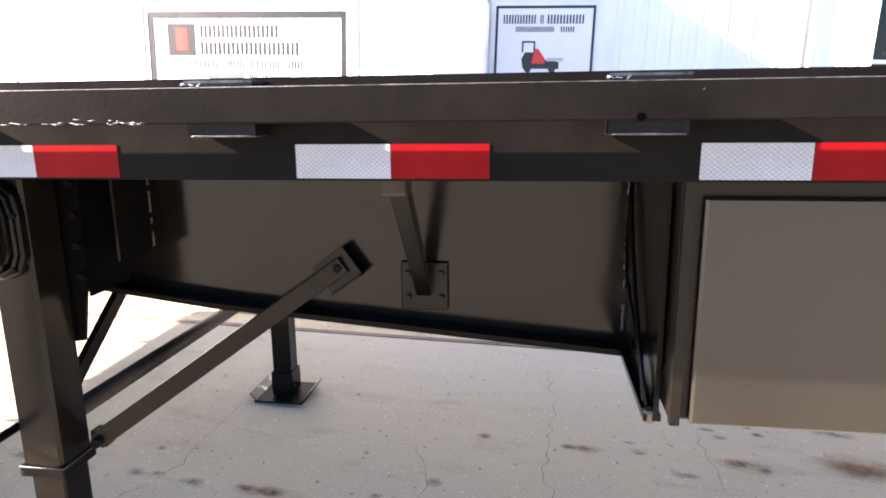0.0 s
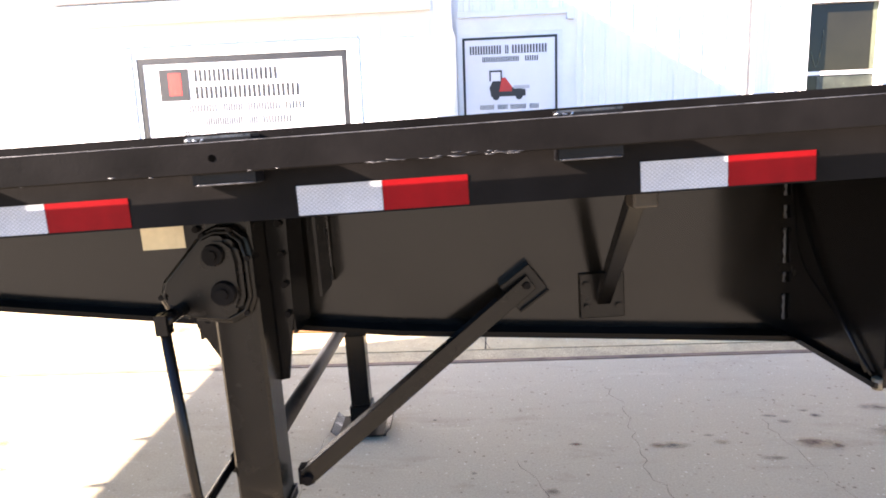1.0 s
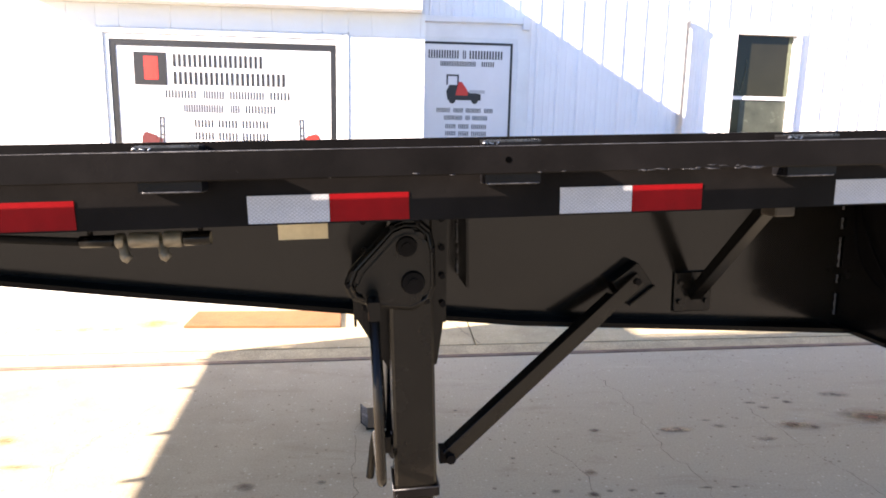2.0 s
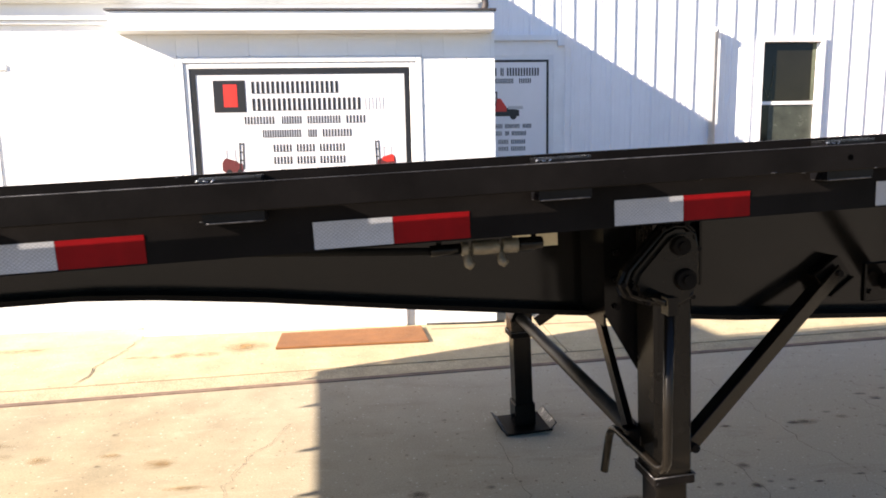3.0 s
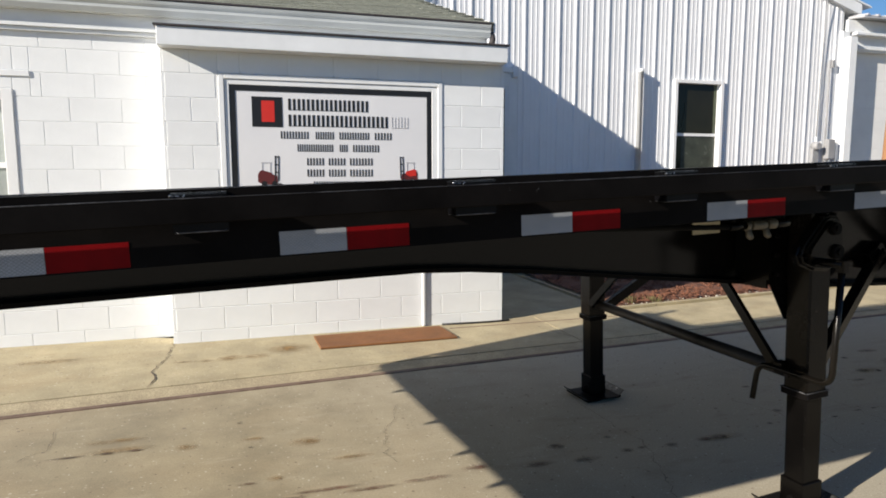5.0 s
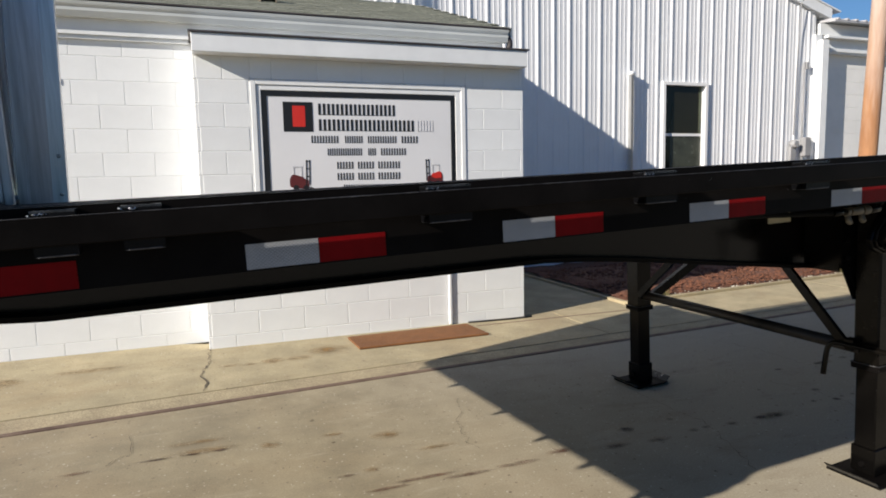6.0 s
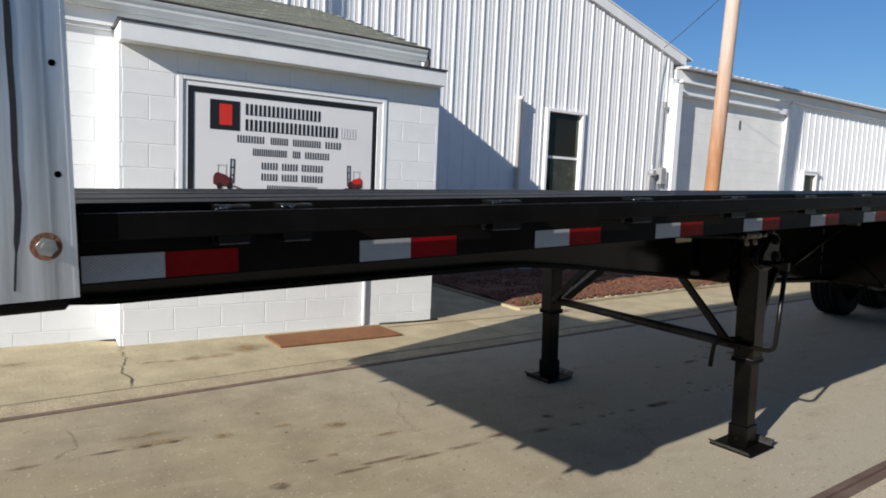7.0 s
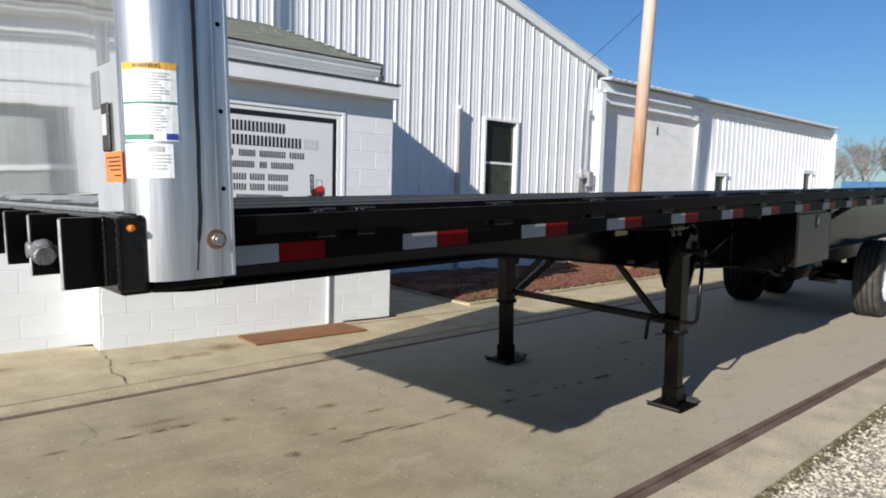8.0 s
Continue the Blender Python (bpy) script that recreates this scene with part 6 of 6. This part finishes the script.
prism(bm, [(YW - 0.24, 4.10), (YW + 9, 5.2), (YW + 9, 5.24), (YW - 0.24, 4.14)], CORNER + 0.15, WEND + 0.02, "yzx")
k = 0
while CORNER + 0.2 + k * 0.23 < WEND:
    x = CORNER + 0.2 + k * 0.23
    prism(bm, [(YW - 0.25, 4.135), (YW + 9, 5.235), (YW + 9, 5.26), (YW - 0.25, 4.165)], x, x + 0.05, "yzx")
    k += 1
hp("wing_roof", bm, SIGN_GREY, label="grey ribbed steel wing roof")
for x0, x1, z0, z1 in ((11.68, 12.22, 1.5, 2.18), (17.4, 18.0, 1.7, 2.50)):
    sash_window(hall, hp, x0, x1, z0, z1, YW - 0.045, 0.07, plain=True)
    bm = B()
    box(bm, (x0 - 0.07, YW - 0.09, z1 + 0.072), (x1 + 0.22, YW - 0.005, z1 + 0.11))
    hp("window_hood", bm, TRIM, soft=0.004)
bm = B()
box(bm, (WEND - 0.17, YW - 0.17, 0), (WEND - 0.01, YW - 0.025, 3.95))
for z in (3.45, 3.7):
    box(bm, (WEND - 0.20, YW - 0.20, z), (WEND + 0.02, YW - 0.02, z + 0.05))
hp("downpipe", bm, TRIM)

# ---- planting bed ----
bm = B()
nx, ny = 60, 28
grid = {}
for i in range(nx + 1):
    for j in range(ny + 1):
        x = 0.25 + (CORNER - 0.25) * i / nx
        y0 = ym(x) + 0.07
        y = y0 + (YW - 0.03 - y0) * j / ny
        edge = min(1.0, j / 3)
        grid[i, j] = bm.verts.new((x, y, 0.0 + edge * (0.05 + 0.04 * noise.noise(Vector((x * 3, y * 3, 0)))) + 0.012 * noise.noise(Vector((x * 22, y * 22, 2)))))
for i in range(nx):
    for j in range(ny):
        bm.faces.new((grid[i, j], grid[i + 1, j], grid[i + 1, j + 1], grid[i, j + 1]))
structure("planting_bed", bm, MULCH, "planting bed of red-brown bark mulch", "mulch")


def scatter(name, count, place, size, mat, label, category, seed, flat=0.6):
    """Many small uneven lumps in one mesh."""
    rng = np.random.default_rng(seed)
    base = np.array([(1, 0, 0), (0, 1, 0), (-1, 0, 0), (0, -1, 0), (0, 0, 1), (0, 0, -1)], float)
    tri = np.array([(0, 1, 4), (1, 2, 4), (2, 3, 4), (3, 0, 4), (1, 0, 5), (2, 1, 5), (3, 2, 5), (0, 3, 5)])
    verts, faces = [], []
    for i in range(count):
        x, y, z = place(rng)
        s = size * rng.uniform(0.5, 1.4)
        a = rng.uniform(0, 6.28)
        r = np.array([[math.cos(a), -math.sin(a), 0], [math.sin(a), math.cos(a), 0], [0, 0, 1]])
        p = base * rng.uniform(0.65, 1.25, (6, 1)) * s * np.array([1.25, 0.85, flat])
        verts.append(p @ r.T + (x, y, z + s * flat * 0.4))
        faces.append(tri + 6 * i)
    me = bpy.data.meshes.new(name)
    me.from_pydata(np.concatenate(verts).tolist(), [], np.concatenate(faces).tolist())
    me.materials.append(mat)
    return tagged(new(name, me), label, category, kind="stuff")


def on_bed(rng):
    x = rng.uniform(0.3, CORNER)
    y = rng.uniform(ym(x) + 0.09, min(YW - 0.05, ym(x) + 2.4))
    return x, y, 0.05


def on_gravel(rng):
    x = rng.uniform(-3.5, 5.0)
    y = yg(x) + 0.03 - abs(rng.normal(0, 0.9))
    return x, y, -0.03


def on_edge(rng):
    x = rng.uniform(-3.0, 6.0)
    return x, yg(x) - 0.02 + rng.normal(0, 0.035), -0.01


scatter("mulch_chips", 5000, on_bed, 0.022, MULCH, "loose red-brown bark chips", "mulch", 5)
scatter("gravel_stones", 16000, on_gravel, 0.0115, STONE, "loose pale limestone gravel", "gravel", 6)
scatter("edge_grit", 2600, on_edge, 0.010, GRASS, "dry grass and grit along the slab edge", "grass", 7)

def on_bed_edge(rng):
    x = rng.uniform(0.4, 6.2)
    return x, ym(x) + 0.08 + abs(rng.normal(0, 0.05)), 0.03


scatter("edge_pebbles", 150, on_bed_edge, 0.012, STONE, "pale pebbles strewn along the bed edge", "pebbles", 9)


def tuft(x, y, count, tall, seed, label):
    """A tuft of thin bent blades."""
    rnd = random.Random(seed)
    t = thing("grass_tuft", pose(x, y, 0.03), label, "plant", "tufts in the bed")
    bm = B()
    for _ in range(count):
        a, lean, h = rnd.uniform(0, math.tau), rnd.uniform(0.1, 0.7), tall * rnd.uniform(0.5, 1.0)
        b = Vector((rnd.gauss(0, 0.05), rnd.gauss(0, 0.05), 0))
        d = Vector((math.cos(a), math.sin(a), 0))
        s = Vector((-d.y, d.x, 0)) * 0.004
        p = [b, b + d * lean * h * 0.35 + Vector((0, 0, h * 0.6)), b + d * lean * h + Vector((0, 0, h))]
        v = [bm.verts.new(q) for q in (p[0] - s, p[0] + s, p[1] + s * 0.7, p[1] - s * 0.7, p[2])]
        bm.faces.new(v[:4])
        bm.faces.new((v[3], v[2], v[4]))
    part("blades", bm, TUFT, t)


tuft(4.15, 5.80, 140, 0.16, 1, "dry yellow-green grass tuft growing in the mulch")
tuft(0.55, 5.55, 90, 0.09, 2, "low grey-green weeds at the bed corner")
tuft(0.85, 5.48, 70, 0.07, 3, "low grey-green weeds at the bed corner")

# ---- black hose lying along the foot of the office wall ----
bm = B()
tube(bm, arc([(-1.75, 5.17, 0.017), (-1.5, 5.15, 0.017), (-1.28, 5.135, 0.017), (-1.06, 5.15, 0.017)], 0.1), 0.009, 8)
hose = part("garden_hose", bm, CABLE)
tagged(hose, "thin black hose lying along the wall foot", "hose")
bm = B()
box(bm, (-1.72, 5.02, 0.0065), (0.20, 5.035, 0.0095))
part("joint_dirt", bm, RAIL_STEEL, walkway)

# ---- door mat ----
bm = B()
prism(bm, [(-2.965, 4.635), (-1.765, 4.645), (-1.80, 5.09), (-2.98, 5.055)], 0.008, 0.026, "xyz")
soften(bm, 0.004)
mat_ob = part("door_mat", bm, MAT)
tagged(mat_ob, "brown ribbed rubber door mat on the pavement", "door mat")

# ---- utility pole ----
pole = thing("utility_pole", pose(5.78, 6.745, 0), "brown wooden utility pole beside the hall", "pole")
bm = B()
tube(bm, [(-0.0165 * z, -0.048 * z, z) for z in (-0.2, 1.0, 2.0, 3.0, 4.0, 5.0, 6.5, 9.0)], [0.134, 0.130, 0.127, 0.124, 0.121, 0.119, 0.115, 0.108], 18)
for q in bm.verts:
    q.co.xy += 0.006 * Vector((noise.noise(q.co * 1.3), noise.noise(q.co * 1.3 + Vector((9, 0, 0)))))
part("shaft", bm, POLE, pole)
bm = B()
a, b = Vector((-0.085, -0.235, 5.22)), Vector((0.19, 1.405, 4.44))
tube(bm, [a.lerp(b, k / 16) - Vector((0, 0, 0.08 * (k / 16) * (1 - k / 16))) for k in range(17)], 0.006, 6)
part("service_cable", bm, CABLE, pole)

# ---- unseen mast added on the office roof to cast the shade on the hall ----
MX, MY = -6.585, 6.43
MZ = EAVE_Z + SLOPE * (MY - EAVE_Y)
mast = thing("service_mast", pose(MX, MY, MZ), "unseen grey steel mast added on the shingle roof to cast a shadow", "mast")
bm = B()
tube(bm, [(0, 0, -0.05), (0, 0, 4.0)], 0.050, 16)
tube(bm, arc([(0, 0, 4.0), (0, 0, 4.16), (0.14, -0.05, 4.14)], 0.06), 0.075, 12)
part("mast_pipe", bm, GUTTER, mast)
bm = B()
tube(bm, [(0, 0, -0.06), (0, 0, 0.03), (0, 0, 0.09)], [0.14, 0.10, 0.054], 16)
part("roof_flashing", bm, DRIP, mast)

# ---- far away: blue lorry body, bare trees ----
lorry = thing("parked_lorry", pose(38.0, 14.6, 0, 0, 0, 8), "blue box lorry parked far off", "truck")
bm = B()
box(bm, (-3.2, -3.5, 0.9), (6.0, -1.0, 2.85))
part("body", bm, BLUE_PAINT, lorry)
bm = B()
box(bm, (6.1, -3.4, 0.7), (7.9, -1.1, 2.7))
soften(bm, 0.15, 2)
part("cab", bm, BLUE_PAINT, lorry)
for x in (-2.2, -1.1, 6.9):
    for y in (-3.4, -1.1):
        bm = B()
        tube(bm, [(x, y - 0.14, 0.5), (x, y + 0.14, 0.5)], 0.5, 20)
        part("wheel", bm, RUBBER, lorry)


def bare_tree(x, y, h, seed):
    rnd = random.Random(seed)
    t = thing("bare_tree", pose(x, y, -0.05), "leafless grey-brown tree far off", "tree", "bare trees")
    bm = B()
    twigs = B()

    def limb(p, d, length, r, depth):
        q = p + d * length
        mid = p.lerp(q, 0.5) + Vector((rnd.uniform(-1, 1), rnd.uniform(-1, 1), 0)) * length * 0.05
        tube(bm if depth < 3 else twigs, [p, mid, q], [r, r * 0.8, r * 0.6], 5 if depth < 3 else 3, False)
        if depth < 6:
            for _ in range(3 if depth < 4 else 4):
                e = Vector((rnd.uniform(-1, 1), rnd.uniform(-1, 1), rnd.uniform(0.0, 1.0))).normalized()
                limb(p.lerp(q, rnd.uniform(0.55, 1.0)), (d * 0.75 + e * 0.8).normalized(), length * rnd.uniform(0.58, 0.8), max(r * 0.55, 0.013), depth + 1)
    limb(Vector((0, 0, 0)), Vector((0, 0, 1)), h * 0.28, h * 0.018, 0)
    part("trunk", bm, BARK, t)
    part("crown", twigs, BARK, t)
    return t


GROWN = []
for i, (x, y, h) in enumerate(((112, 44, 17), (118, 36, 16), (110, 30, 17), (125, 52, 19), (116, 24, 16), (122, 40, 19), (108, 38, 14), (119, 47, 16), (114, 33, 18), (121, 28, 17), (113, 20, 16), (118, 15, 17), (109, 26, 15), (124, 34, 18), (116, 43, 17))):
    if i < 4:
        GROWN.append((bare_tree(x, y, h, i + 3), h))
    else:
        ob, tall = GROWN[i % 4]
        copy_thing(ob, Matrix.Translation((x, y, -0.05)) @ Matrix.Rotation(i * 1.7, 4, "Z") @ Matrix.Scale(h / tall, 4))

# ---- pieces of walls and roofs ----
block_wall(XL, XR, 2.478, YB + 0.002, bump, ((FX0, FX1, 0.6, FZ1), (-1.95, -1.90, -0.1, 0.6)), "y", 0.19)
block_wall(YB + 0.003, YL, 2.478, XL, bump, (), "x", 0.1)
block_wall(-9.2, XL - 0.008, 2.61, YL + 0.002, left, ((WX0, WX1, WZ0, WZ1 + 0.005), (WX0 - 0.1, WX1 + 0.13, WZ1 + 0.098, WZ1 + 0.152)), "y", 0.05)
for row in range(22):
    y = EAVE_Y - 0.03 + row * 0.142
    x = XR - 0.20 - (0.15 if row % 2 else 0.0)
    while x > (-5.6 if row > 1 else -7.0) and y < 8.1:
        if row < 20:
            shingle(x, y, 0.30)
        x -= 0.302
